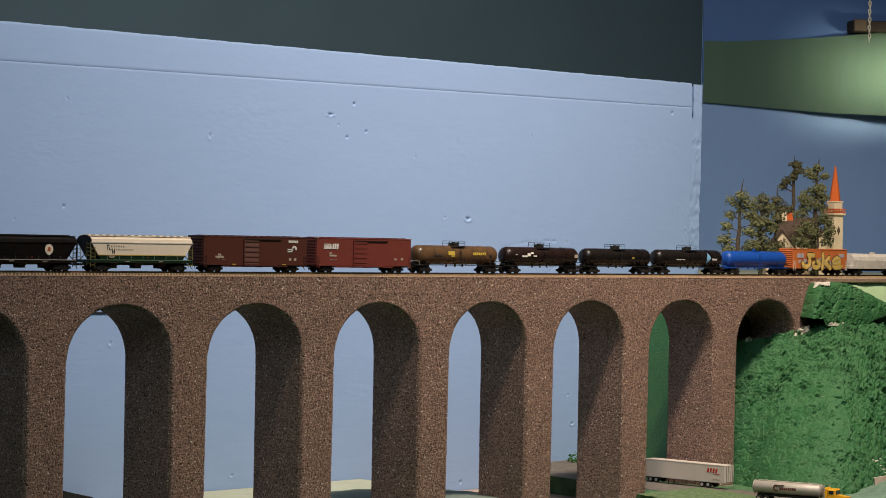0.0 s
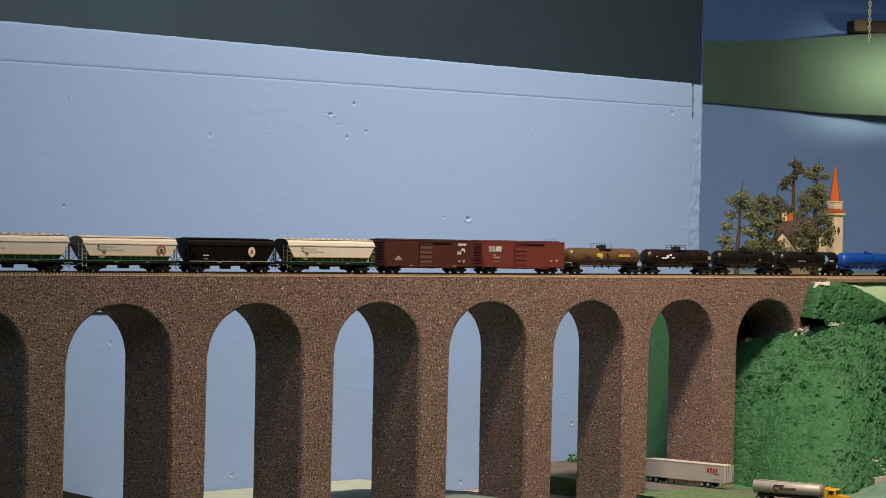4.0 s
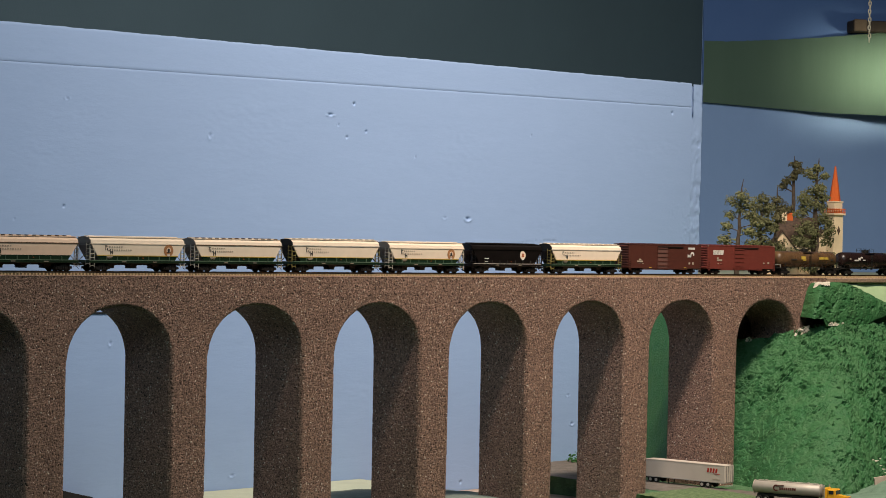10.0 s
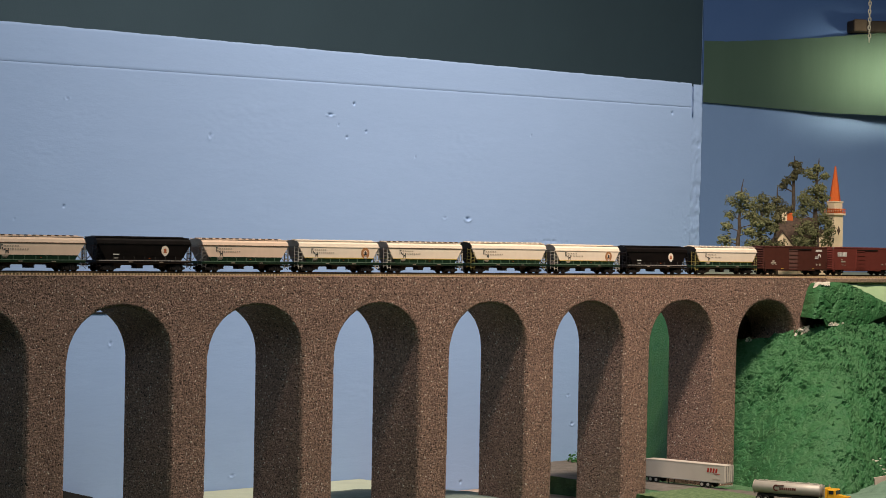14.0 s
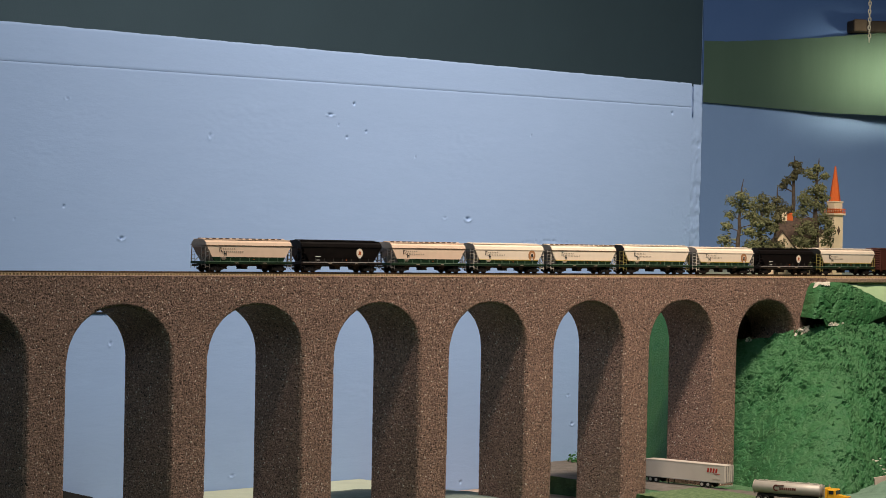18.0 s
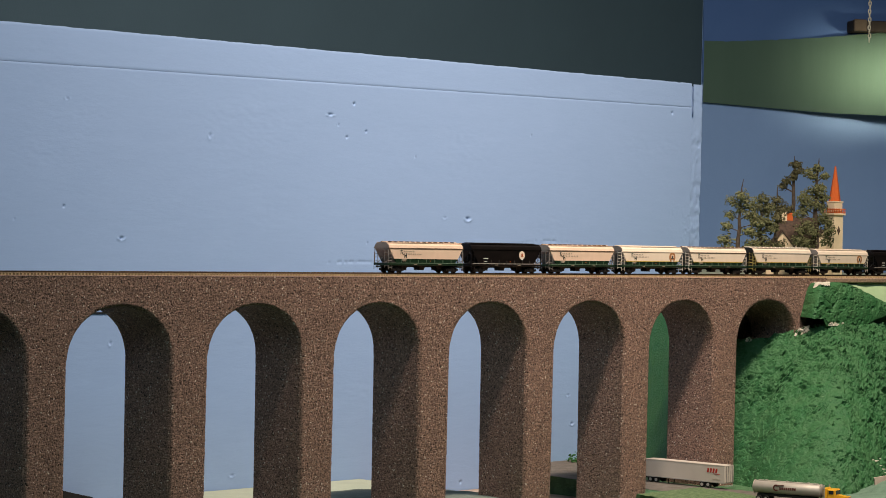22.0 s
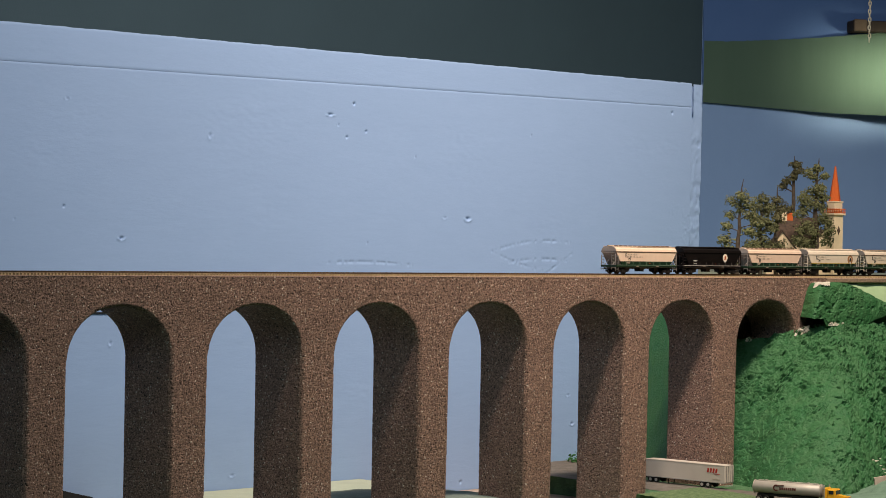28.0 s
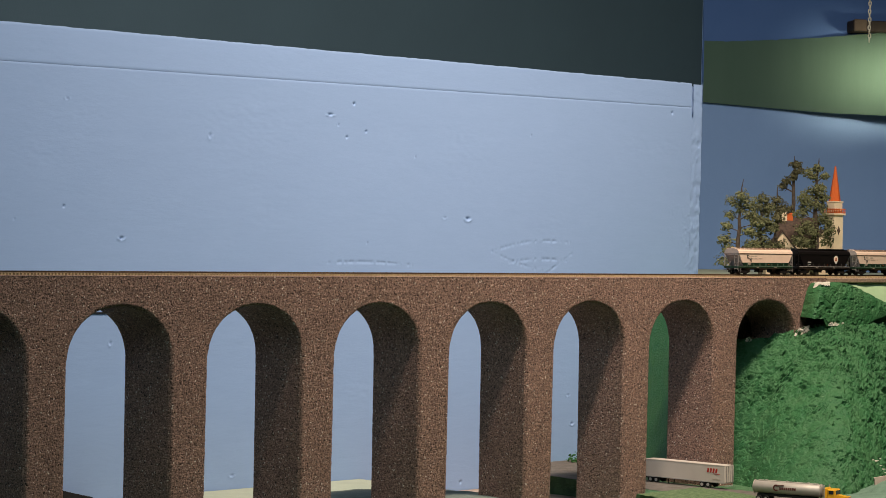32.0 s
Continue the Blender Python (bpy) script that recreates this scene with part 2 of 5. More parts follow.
def loft(bm, rings):
    """Rings of equal count joined by quads, with both ends closed."""
    vs = [[bm.verts.new(p) for p in ring] for ring in rings]
    k = len(vs[0])
    for a, b in zip(vs, vs[1:]):
        for i in range(k):
            bm.faces.new((a[i], a[(i + 1) % k], b[(i + 1) % k], b[i]))
    bm.faces.new(list(reversed(vs[0])))
    bm.faces.new(vs[-1])
    bmesh.ops.recalc_face_normals(bm, faces=bm.faces)
    return bm


def grid(name, nu, nv, f, mat, parent=None, label="", smooth=False):
    """A sheet of nu by nv points from f(u, v), u and v from 0 to 1, in arrays."""
    u, v = np.meshgrid(np.linspace(0, 1, nu), np.linspace(0, 1, nv), indexing="ij")
    x, y, z = f(u, v)
    verts = np.stack([x, y, z], -1).reshape(-1, 3)
    i = np.arange(nu * nv).reshape(nu, nv)
    faces = np.stack([i[:-1, :-1], i[1:, :-1], i[1:, 1:], i[:-1, 1:]], -1).reshape(-1, 4)
    return sheet(name, verts.tolist(), faces.tolist(), mat, parent, label, smooth)


def value_noise(x, y, z, seed):
    """Smooth noise from -1 to 1 over arrays, from a hashed lattice."""
    xi, yi, zi = np.floor(x).astype(np.int64), np.floor(y).astype(np.int64), np.floor(z).astype(np.int64)
    fx, fy, fz = x - xi, y - yi, z - zi
    fx, fy, fz = (q * q * (3 - 2 * q) for q in (fx, fy, fz))
    out = 0
    for dx in (0, 1):
        for dy in (0, 1):
            for dz in (0, 1):
                h = ((xi + dx) * 73856093) ^ ((yi + dy) * 19349663) ^ ((zi + dz) * 83492791) ^ (seed * 2654435)
                h = (h ^ (h >> 13)) * 1274126177 & 0x7FFFFFFF
                h = ((h ^ (h >> 16)) & 0xFFFF) / 32767.5 - 1
                out = out + h * (fx if dx else 1 - fx) * (fy if dy else 1 - fy) * (fz if dz else 1 - fz)
    return out


def rough_at(p, scale, seed, octaves=3):
    out, a = 0, 1.0
    for k in range(octaves):
        s = scale * 2.1 ** k
        out = out + a * value_noise(p[0] * s, p[1] * s, p[2] * s, seed + k)
        a *= 0.5
    return out


def step(t):
    t = np.clip(t, 0, 1)
    return t * t * (3 - 2 * t)


# ---------------- the room ----------------
def wall_slab(name, a, b, z0, z1, thick, mat, label):
    """An upright slab from a to b in plan, its thickness on the left of that way."""
    a, b = Vector(a), Vector(b)
    n = Vector((-(b - a).y, (b - a).x)).normalized() * thick
    bm = bmesh.new()
    loft(bm, [[(p.x, p.y, z) for p in (a, b, b + n, a + n)] for z in (z0, z1)])
    return tagged(part(name, bm, mat), label, "wall", kind="structure")


CORNER, BEND = (2.994, 2.30), (3.651, 1.82)
wall_slab("wall_back", (-2.0, 2.30), CORNER, -0.95, 1.9, 0.08, DARKWALL, "dark slate teal painted room wall above the sky panel")
wall_slab("wall_side", CORNER, BEND, -0.95, 1.9, 0.08, BLUEWALL, "deep blue painted wall behind the trees and church")
# thin added slab: its dark blue carries the upper wall's shade
wall_slab("wall_side_upper", (2.9935 - 0.0024, 2.2995 - 0.0036), (3.65, 1.8172), 0.50, 1.89, 0.0022, ROYAL, "upper wall over the green board, royal blue darkened for shade")
wall_slab("wall_far", BEND, (5.4, 1.82), -0.95, 1.9, 0.08, BLUEWALL, "deep blue painted wall along the track")
wall_slab("wall_east", (5.4, 1.82), (5.4, -2.0), -0.95, 1.9, 0.08, ROOMWALL, "plain grey painted room wall")
wall_slab("wall_south", (5.4, -2.0), (-2.0, -2.0), -0.95, 1.9, 0.08, ROOMWALL, "plain grey painted room wall")
wall_slab("wall_west", (-2.0, -2.0), (-2.0, 2.30), -0.95, 1.9, 0.08, ROOMWALL, "plain grey painted room wall")
tagged(part("floor", B(-2.1, 5.5, -2.1, 2.4, -1.0, -0.95), FLOORM), "grey painted floor of the train room", "floor", kind="structure")
tagged(part("ceiling", B(-2.1, 5.5, -2.1, 2.4, 1.9, 1.95), CEILM), "dull white board ceiling of the room", "ceiling", kind="structure")


# green band bowed in front of the side wall
def band(name, off):
    def f(u, v):
        s = 0.002 + 0.68 * u
        x, y = 2.994 + 0.8 * s - 0.6 * off, 2.30 - 0.6 * s - 0.8 * off
        bow = 0.24 * np.clip(u - 0.10, 0, 1) ** 2
        x, y = x - 0.6 * bow, y - 0.8 * bow
        lo = 0.256 + y * (0.0931 + 0.002 * np.clip((x / y - 1.45) / 0.08, 0, 2))
        hi = 0.256 + y * (0.1344 + 0.0222 * np.clip((x / y - 1.304) / 0.219, 0, 1.6) ** 1.25)
        hi = hi + 0.0008 * value_noise(u * 160, v * 0, u * 0, 5) * (u > 0.05)
        z = lo + (hi - lo) * v
        return x, y, z
    return f


fascia = thing("green_fascia", "sage green painted bowed board with a ragged top edge", "fascia", kind="structure")
grid("board", 120, 12, band("board", 0.0054), BAND, fascia, smooth=True)

# brown shelf end and hanging chain over the green band
shelf = thing("shelf_box", "dark brown wooden box end above the green board", "shelf", at=pose(3.150, 2.128, 0.584, 0, 0, -37))
part("body", B(0.0, 0.16, 0.0, 0.03, 0.0, 0.017, 0.001), WOODM, shelf)
part("lighter_block", B(0.0, 0.020, -0.006, -0.0005, 0.0, 0.018, 0.001), WOODPALE, shelf, "worn brown wood block")

chain = thing("hanging_chain", "off-white twisted link chain hanging from the ceiling", "chain", at=pose(2.852, 1.90, 0.0))
for k in range(40):
    bm = bmesh.new()
    z0 = 0.5395 + k * 0.0056
    ring = []
    for a in range(10):
        t = a / 10 * 2 * math.pi
        ring.append(Vector((0.0017 * math.cos(t), 0, 0.0036 * math.sin(t))))
    for a in range(10):
        tube(bm, ring[a], ring[(a + 1) % 10], 0.00085, 5)
    p = part("link", bm, CHAINM, chain, smooth=True)
    p.matrix_basis = pose(0.0006 * math.sin(k * 1.7), 0, z0, 8 * math.sin(k), 0, 45 + (90 if k % 2 else 0))

part("cord", tube(bmesh.new(), (0, 0, 0.5395 + 39 * 0.0056), (0, 0, 1.9), 0.0009, 6), CHAINM, chain, "thin white cord up to the ceiling")

# ---------------- the sky panel ----------------
panel = thing("backdrop_panel", "sky blue painted plywood panel with dents and a cracked seam", "backdrop", kind="structure")
PY = 1.80
DENTS = ((1.7582, 0.3897, 0.0024, 0.003), (1.7487, 0.3548, 0.0018, 0.003), (1.7763, 0.3619, 0.0018, 0.003), (1.7362, 0.367, 0.0014, 0.002),
         (1.3863, 0.2752, 0.0018, 0.003), (1.7814, 0.2462, 0.0015, 0.0015), (1.9318, -0.012, 0.003, 0.002), (2.2885, 0.4075, 0.003, 0.002),
         (2.0353, 0.3693, 0.002, 0.001), (1.3304, 0.2621, 0.0015, 0.001), (1.8504, 0.3383, 0.002, 0.0008))
GOUGES = ((1.7246, 0.3769, 0.006, 0.0025, 0.0024), (1.9344, 0.2739, 0.0055, 0.0042, 0.0022), (1.8978, 0.2744, 0.004, 0.0025, 0.001),
          (1.455, 0.2464, 0.0045, 0.003, 0.0022), (1.444, 0.1473, 0.002, 0.0045, 0.0014), (1.5999, 0.0138, 0.004, 0.0025, 0.0014),
          (1.5627, 0.3483, 0.003, 0.006, 0.0009), (1.3877, 0.375, 0.003, 0.0015, 0.0012), (2.1161, 0.0437, 0.004, 0.003, 0.002), (2.108, 0.0763, 0.003, 0.002, 0.0015))
SCRATCH = ((1.9738, 0.2392, 2.1072, 0.2502, 0.006), (1.9738, 0.2392, 2.0594, 0.2178, -0.002), (2.0021, 0.227, 2.105, 0.229, 0.003),
           (1.725, 0.2252, 1.8497, 0.223, 0.002), (2.06, 0.212, 2.11, 0.238, 0.0))


def relief(x, z):
    """Depth of the panel's surface behind its plane: ripples of the brush, dents, gouges and scratches."""
    d = 0.00002 * value_noise(x * 40, z * 220, x * 0, 3) + 0.00002 * value_noise(x * 110, z * 480, x * 0, 4)
    margin = np.clip((x - 2.283) / 0.012, 0, 1) * np.clip((0.312 - z) / 0.012, 0, 1) * np.clip(0.45 + 1.5 * value_noise(x * 30, z * 22, x * 0, 61), 0, 1)
    d = d - margin * (0.0007 * np.clip(value_noise(x * 330, z * 300, x * 0, 62) - 0.35, 0, 1) - 0.0006 * np.clip(value_noise(x * 260, z * 330, x * 0, 63) - 0.5, 0, 1))
    patch = np.clip(value_noise(x * 14, z * 22, x * 0, 8) - 0.3, 0, 1)
    d = d + patch * 0.00012 * value_noise(x * 160, z * 420, x * 0, 9)
    for a, b, r, h in DENTS:
        r = r * 0.6
        d = d + h * np.exp(-(((x - a) / r) ** 2 + ((z - b) / r) ** 2) * 1.4)
    for a, b, rx, rz, h in GOUGES:
        rx, rz, h = rx * 0.72, rz * 0.50, h * 0.9
        q = ((x - a) / rx) ** 2 + ((z - b) / rz) ** 2
        d = d + h * (np.exp(-q * 1.6) - 0.5 * np.exp(-((np.sqrt(q) - 1.3) / 0.4) ** 2) * (z < b))
    for a, b, c, e, bend in SCRATCH:
        t = np.clip((x - a) / (c - a), 0, 1)
        zz = b + (e - b) * t + bend * np.sin(t * math.pi)
        near = np.exp(-((z - zz) / 0.0013) ** 2) * (x > a) * (x < c)
        d = d + near * 0.0005 * (0.6 + value_noise(x * 300, z * 0, x * 0, 12))
    return d


def seam(x):
    return 0.4049 + (x - 1.31) * 0.0110


def face(x0, x1, lo, hi):
    def f(u, v):
        x = x0 + (x1 - x0) * u
        a, b = lo(x), hi(x)
        z = a + (b - a) * v
        edge = np.minimum(np.minimum(v * (b - a), (1 - v) * (b - a)), 0.0012) / 0.0012
        y = PY + relief(x, z) + 0.00035 * (1 - edge) ** 2
        return x, y, z
    return f


def top(x):
    return 0.4404 + (x - 1.31) * 0.0042 + 0.0003 * value_noise(x * 130, x * 0, x * 0, 2)


part("left_board", B(-0.6, 1.248, PY, PY + 0.012, -0.05, 0.436), PANEL, panel)
grid("main_board", 1000, 400, face(1.25, 2.3262, lambda x: -0.05 + 0 * x, lambda x: seam(x) - 0.0002), PANEL, panel, smooth=True)
grid("top_strip", 640, 26, face(1.25, 2.3250, lambda x: seam(x) + 0.0001, top), PANEL, panel, smooth=True)
part("backing", B(1.25, 2.3252, PY + 0.0042, PY + 0.014, -0.05, 0.4385), PANEL, panel)
# unseen dark piece, added so the narrow gap reads as deep shade
part("rear_batten", B(2.315, 2.346, PY + 0.0145, PY + 0.024, -0.05, 0.436), DARKWALL, panel, "dark backing added to darken the gap")
part("crack", B(1.4205, 1.4400, PY - 0.0012, PY + 0.001, 0.1755, 0.1768), BLACKROAD, panel, "short black slot")


def batten(u, v):
    z = -0.05 + 0.4940 * v
    left = 2.3267 + 0.0026 * step((z - 0.400) / 0.006) + 0.0004 * np.clip(value_noise(z * 160, z * 0, z * 0, 21) - 0.1, -0.3, 1)
    right = 2.3480 + 0.0003 * value_noise(z * 90, z * 0, z * 0, 22) + 0.001 * np.clip(value_noise(z * 30, z * 0, z * 0, 23) - 0.4, -1, 0)
    x = left + (right - left) * u
    y = PY + 0.0006 + relief(x, z) + 0.0006 * value_noise(x * 120, z * 140, x * 0, 24) * (np.abs(value_noise(z * 24, z * 0, z * 0, 25)) > 0.35)
    y = y + 0.002 * (u > 0.97) - 0.0002 * np.clip(rough_at((x, x * 0, z), 260, 41, 2), -1, 1)
    return x, y, z


grid("edge_batten", 24, 260, batten, PANEL, panel, "lumpy filled edge strip", smooth=True)
part("edge_core", B(2.3292, 2.3470, PY + 0.0035, PY + 0.014, -0.05, 0.4415), PANEL, panel)

# ---------------- the layout's table, roads and slopes ----------------
table = thing("layout_table", "painted plywood table top of the model railway", "table", kind="structure")
part("front_top", B(-0.6, 1.775, 1.0, 1.640, -0.03, 0.0), GRASSDULL, table)
part("right_top", B(1.905, 4.2, 1.0, 1.60, -0.03, 0.0), GRASSDULL, table)
part("sunk_top", B(1.777, 1.903, 1.0, 1.60, -0.03, -0.009), GRASSDULL, table, "lower dull green ground at the foot of a pier")
part("rear_top", B(1.985, 4.2, 1.602, 1.798, -0.03, 0.0), GRASSDULL, table)
part("rear_strip", B(-0.6, 1.775, 1.642, 1.798, -0.03, 0.0005), PALEYELLOW, table, "pale yellow painted strip along the panel")
part("ledge", B(1.777, 1.985, 1.602, 1.798, -0.05, -0.021), PINKFOAM, table, "bare wood ledge below the table")
for x, y in ((-0.5, 1.1), (1.7, 1.1), (4.0, 1.1), (-0.5, 1.7), (1.7, 1.7), (4.0, 1.7)):
    part("leg", B(x - 0.03, x + 0.03, y - 0.03, y + 0.03, -0.95, -0.05), WOODM, table)
grid("grey_patch", 60, 12, lambda u, v: (1.28 + 0.475 * u, 1.56 + (0.142 - 0.075 * step((u - 0.82) / 0.18)) * v, 0.0045 + 0.0 * u + 0.0006 * value_noise(u * 30, v * 9, u * 0, 3)), GREYGREEN,
     table, "grey-green painted strip behind the viaduct", True)

road = thing("road", "brown-grey painted two-lane road passing under an arch", "road", kind="structure")


def road_at(u, v):
    y = 1.02 + 0.76 * u
    mid = 1.985 - 0.25 * np.clip((1.45 - y) / 0.45, 0, 1) ** 2 * 0.6 + 0.9 * np.clip(y - 1.62, 0, 1) ** 1.25
    wide = 0.036 + 0.05 * np.clip((y - 1.64) / 0.1, 0, 1)
    return mid + (v - 0.5) * 2 * wide, y + 0 * v, 0.0015 + 0.004 * np.clip((y - 1.6) / 0.2, 0, 1) + 0.0004 * value_noise(u * 60, v * 6, u * 0, 3) - 0.001 * np.abs(2 * v - 1) ** 6


grid("surface", 90, 14, road_at, ASPHALT, road, smooth=True)


def lumpy(x, y, z, amp, seed, rough):
    """Hand-smeared plaster: ridges, torn scarps, nicks and pits, the more the rougher."""
    p = (x, y, z)
    a = rough_at(p, 22, seed, 3)
    c = rough_at(p, 190, seed + 13, 3)
    f = 1.6 * rough_at(p, 42, seed + 41, 3) + 12 * z - 9 * x
    saw = (f - np.floor(f)) ** 3 * np.clip(2.0 * rough_at(p, 30, seed + 47, 2) + 0.3, 0, 1)
    g = 2.4 * rough_at(p, 95, seed + 53, 2) + 45 * z - 30 * x
    nick = (g - np.floor(g)) ** 4 * np.clip(2.6 * rough_at(p, 60, seed + 59, 2) + 0.1, 0, 1)
    pit = np.clip(rough_at((x, y, z * 1.4), 150, seed + 23, 2) - 0.50, 0, 0.35)
    hole = np.clip(rough_at((x, y, z * 1.5), 75, seed + 29, 2) - 0.72, 0, 0.3)
    crack = np.clip(0.07 - np.abs(rough_at((x * 0.8, y * 0.8, z * 1.3), 38, seed + 31, 2)), 0, 0.07) * 14 * np.clip(2 * rough_at(p, 24, seed + 37, 2) - 0.3, 0, 1)
    return amp * (0.8 * a + rough * (0.46 * c + 0.20 * rough_at(p, 480, seed + 17, 2) + 0.75 * saw + 0.9 * nick - 3.6 * pit - 4.5 * hole) - 0.9 * crack)


FOOT = ((0.0, 2.078, 1.600), (0.06, 2.074, 1.530), (0.14, 2.048, 1.492), (0.26, 2.034, 1.425), (0.38, 2.052, 1.385), (0.50, 2.095, 1.385), (0.60, 2.150, 1.395), (0.72, 2.220, 1.410), (0.86, 2.31, 1.44), (1.0, 2.42, 1.48))
CREST = ((0.0, 2.135, 1.602, 0.148), (0.06, 2.160, 1.560, 0.150), (0.14, 2.172, 1.5345, 0.1590), (0.26, 2.192, 1.5235, 0.1672), (0.38, 2.205, 1.508, 0.1690),
         (0.50, 2.224, 1.504, 0.1655), (0.60, 2.243, 1.504, 0.1650), (0.72, 2.268, 1.504, 0.1665), (0.86, 2.34, 1.515, 0.1680), (1.0, 2.45, 1.545, 0.1680))


def along(rows, k, u):
    """Column k of the rows at u, rounded over at the rows."""
    return sum(np.interp(u + d, [r[0] for r in rows], [r[k] for r in rows]) for d in np.linspace(-0.06, 0.06, 9)) / 9


def lower_hill(u, v):
    """From the foot up the face to the crest, then back over the shelf at the top."""
    a, back = np.clip(v / 0.86, 0, 1), np.clip((v - 0.86) / 0.14, 0, 1)
    fx, fy = along(FOOT, 1, u), along(FOOT, 2, u)
    cx, cy, cz = along(CREST, 1, u), along(CREST, 2, u), along(CREST, 3, u)
    belly = np.sin(a * math.pi) * 0.008 * step((u - 0.2) / 0.2)
    x = fx + (cx - fx) * a - 0.6 * belly + 0.02 * back
    y = fy + (cy - fy) * a - 0.8 * belly + 0.045 * back * step((u - 0.16) / 0.12)
    z = -0.003 + (cz + 0.003) * a ** 0.86 - 0.006 * back
    rough = 0.60 + 0.60 * np.clip(step((z - 0.05) / 0.06) + 0.6 * step((u - 0.50) / 0.15) + 0.5 * rough_at((x, y, z), 20, 5, 2), 0, 1)
    n = lumpy(x, y, z, 0.0037, 31, rough)
    x, y, z = x - 0.35 * n, y - 0.6 * n, z + 0.6 * n
    return x, y, z


hill = thing("front_hill", "bright green painted plaster hillside with rough smears", "hill", kind="structure")
grid("lower_slope", 560, 460, lower_hill, GRASS, hill, "", True)
part("core", B(2.20, 2.75, 1.585, 1.62, 0.0, 0.135), GRASS, hill)


FLAP_LOW = ((2.150, 0.1752), (2.186, 0.1738), (2.192, 0.1655), (2.259, 0.1640), (2.288, 0.1725), (2.315, 0.1775), (2.75, 0.1700))
FLAP_TOP = ((2.150, 0.2105), (2.224, 0.2140), (2.246, 0.2124), (2.270, 0.2060), (2.295, 0.1975), (2.315, 0.1915), (2.36, 0.1840), (2.75, 0.1760))


def upper_hill(u, v):
    """The smeared flap above the gap: under edge, face, rounded crest and back."""
    a, back, under = np.clip((v - 0.08) / 0.70, 0, 1), np.clip((v - 0.78) / 0.22, 0, 1), np.clip(1 - v / 0.08, 0, 1)
    x = 2.1616 + 0.0280 * a + 0.44 * u ** 1.3
    low, crest = np.interp(x, [p[0] for p in FLAP_LOW], [p[1] for p in FLAP_LOW]), np.interp(x, [p[0] for p in FLAP_TOP], [p[1] for p in FLAP_TOP])
    z = low + (crest - low) * np.sin(a * math.pi / 2) ** 0.85 - 0.008 * back + 0.002 * under
    y = 1.5065 + 0.012 * a ** 2 + 0.05 * back ** 1.3 + 0.012 * under
    y = y + 0.026 * np.clip(1 - u / 0.05, 0, 1) ** 2 * (1 - back)
    x = x + 0.018 * np.clip(1 - u / 0.05, 0, 1) ** 2 + 0.012 * under
    n = lumpy(x, y, z, 0.0028, 73, 0.5 + 0 * x) * (1 - under)
    return x - (0.3 + 0.6 * np.clip(1 - u / 0.05, 0, 1)) * n, y - 0.8 * n, z + 0.35 * n


grid("upper_slope", 420, 200, upper_hill, GRASS, hill, "", True)
part("upper_core", B(2.235, 2.78, 1.535, 1.548, 0.150, 0.178), GRASS, hill)


def crumbs(name, n, f, size, mat, parent, label):
    """Small broken lumps strewn where f puts them."""
    rnd = random.Random(11)
    bm = bmesh.new()
    for k in range(n):
        x, y, z, s = f(rnd)
        r = bmesh.ops.create_icosphere(bm, subdivisions=1, radius=size * s)
        sc = Vector((rnd.uniform(0.8, 1.9), rnd.uniform(0.7, 1.2), rnd.uniform(0.35, 0.8)))
        for w in r["verts"]:
            w.co = Vector((x, y, z)) + Vector([w.co[i] * sc[i] * rnd.uniform(0.7, 1.3) for i in range(3)])
    return part(name, bm, mat, parent, label)


def scab(name, f, u0, u1, v0, v1, nu, nv, keep, seed, parent, label):
    """Ragged flakes of bare plaster just proud of the surface f."""
    u, v = np.meshgrid(np.linspace(u0, u1, nu), np.linspace(v0, v1, nv), indexing="ij")
    x, y, z = f(u, v)
    edge = np.minimum(np.minimum((u - u0) / (u1 - u0), (u1 - u) / (u1 - u0)) * 3, np.minimum((v - v0) / (v1 - v0), (v1 - v) / (v1 - v0)) * 2)
    m = rough_at((x, y, z), 130, seed, 3) * 0.5 + edge
    verts = np.stack([x, y - 0.0011 - 0.0006 * rough_at((x, y, z), 400, seed + 3, 2), z + 0.0011], -1).reshape(-1, 3)
    i = np.arange(nu * nv).reshape(nu, nv)
    faces = np.stack([i[:-1, :-1], i[1:, :-1], i[1:, 1:], i[:-1, 1:]], -1)[m[:-1, :-1] > keep].reshape(-1, 4)
    return sheet(name, verts.tolist(), faces.tolist(), PLASTER, parent, label)


scab("bare_crest", upper_hill, 0.008, 0.115, 0.50, 0.88, 90, 70, 0.34, 5, hill, "bare white plaster on the crest")
scab("bare_seam", upper_hill, 0.115, 0.24, 0.055, 0.125, 80, 24, 0.50, 8, hill, "bare plaster along the seam")
scab("bare_edge", lower_hill, 0.12, 0.25, 0.80, 0.88, 60, 30, 0.62, 12, hill, "bare plaster at the arch")
scab("bare_ledge", lower_hill, 0.01, 0.06, 0.82, 0.88, 30, 24, 0.95, 15, hill, "bare plaster in the shade of the arch")

part("corner_ground", B(2.11, 2.62, 1.24, 1.56, 0.0002, 0.0030), CORNERM, table, "grey-green painted ground beside the hill")
edge = part("bare_edge_strip", B(-0.010, 0.010, -0.0015, 0.0015, -0.0180, 0.0022), PINKFOAM, table, "bare wood strip along the foot")
edge.matrix_basis = pose(2.106, 1.374, 0.0180, 0, -10, -38)
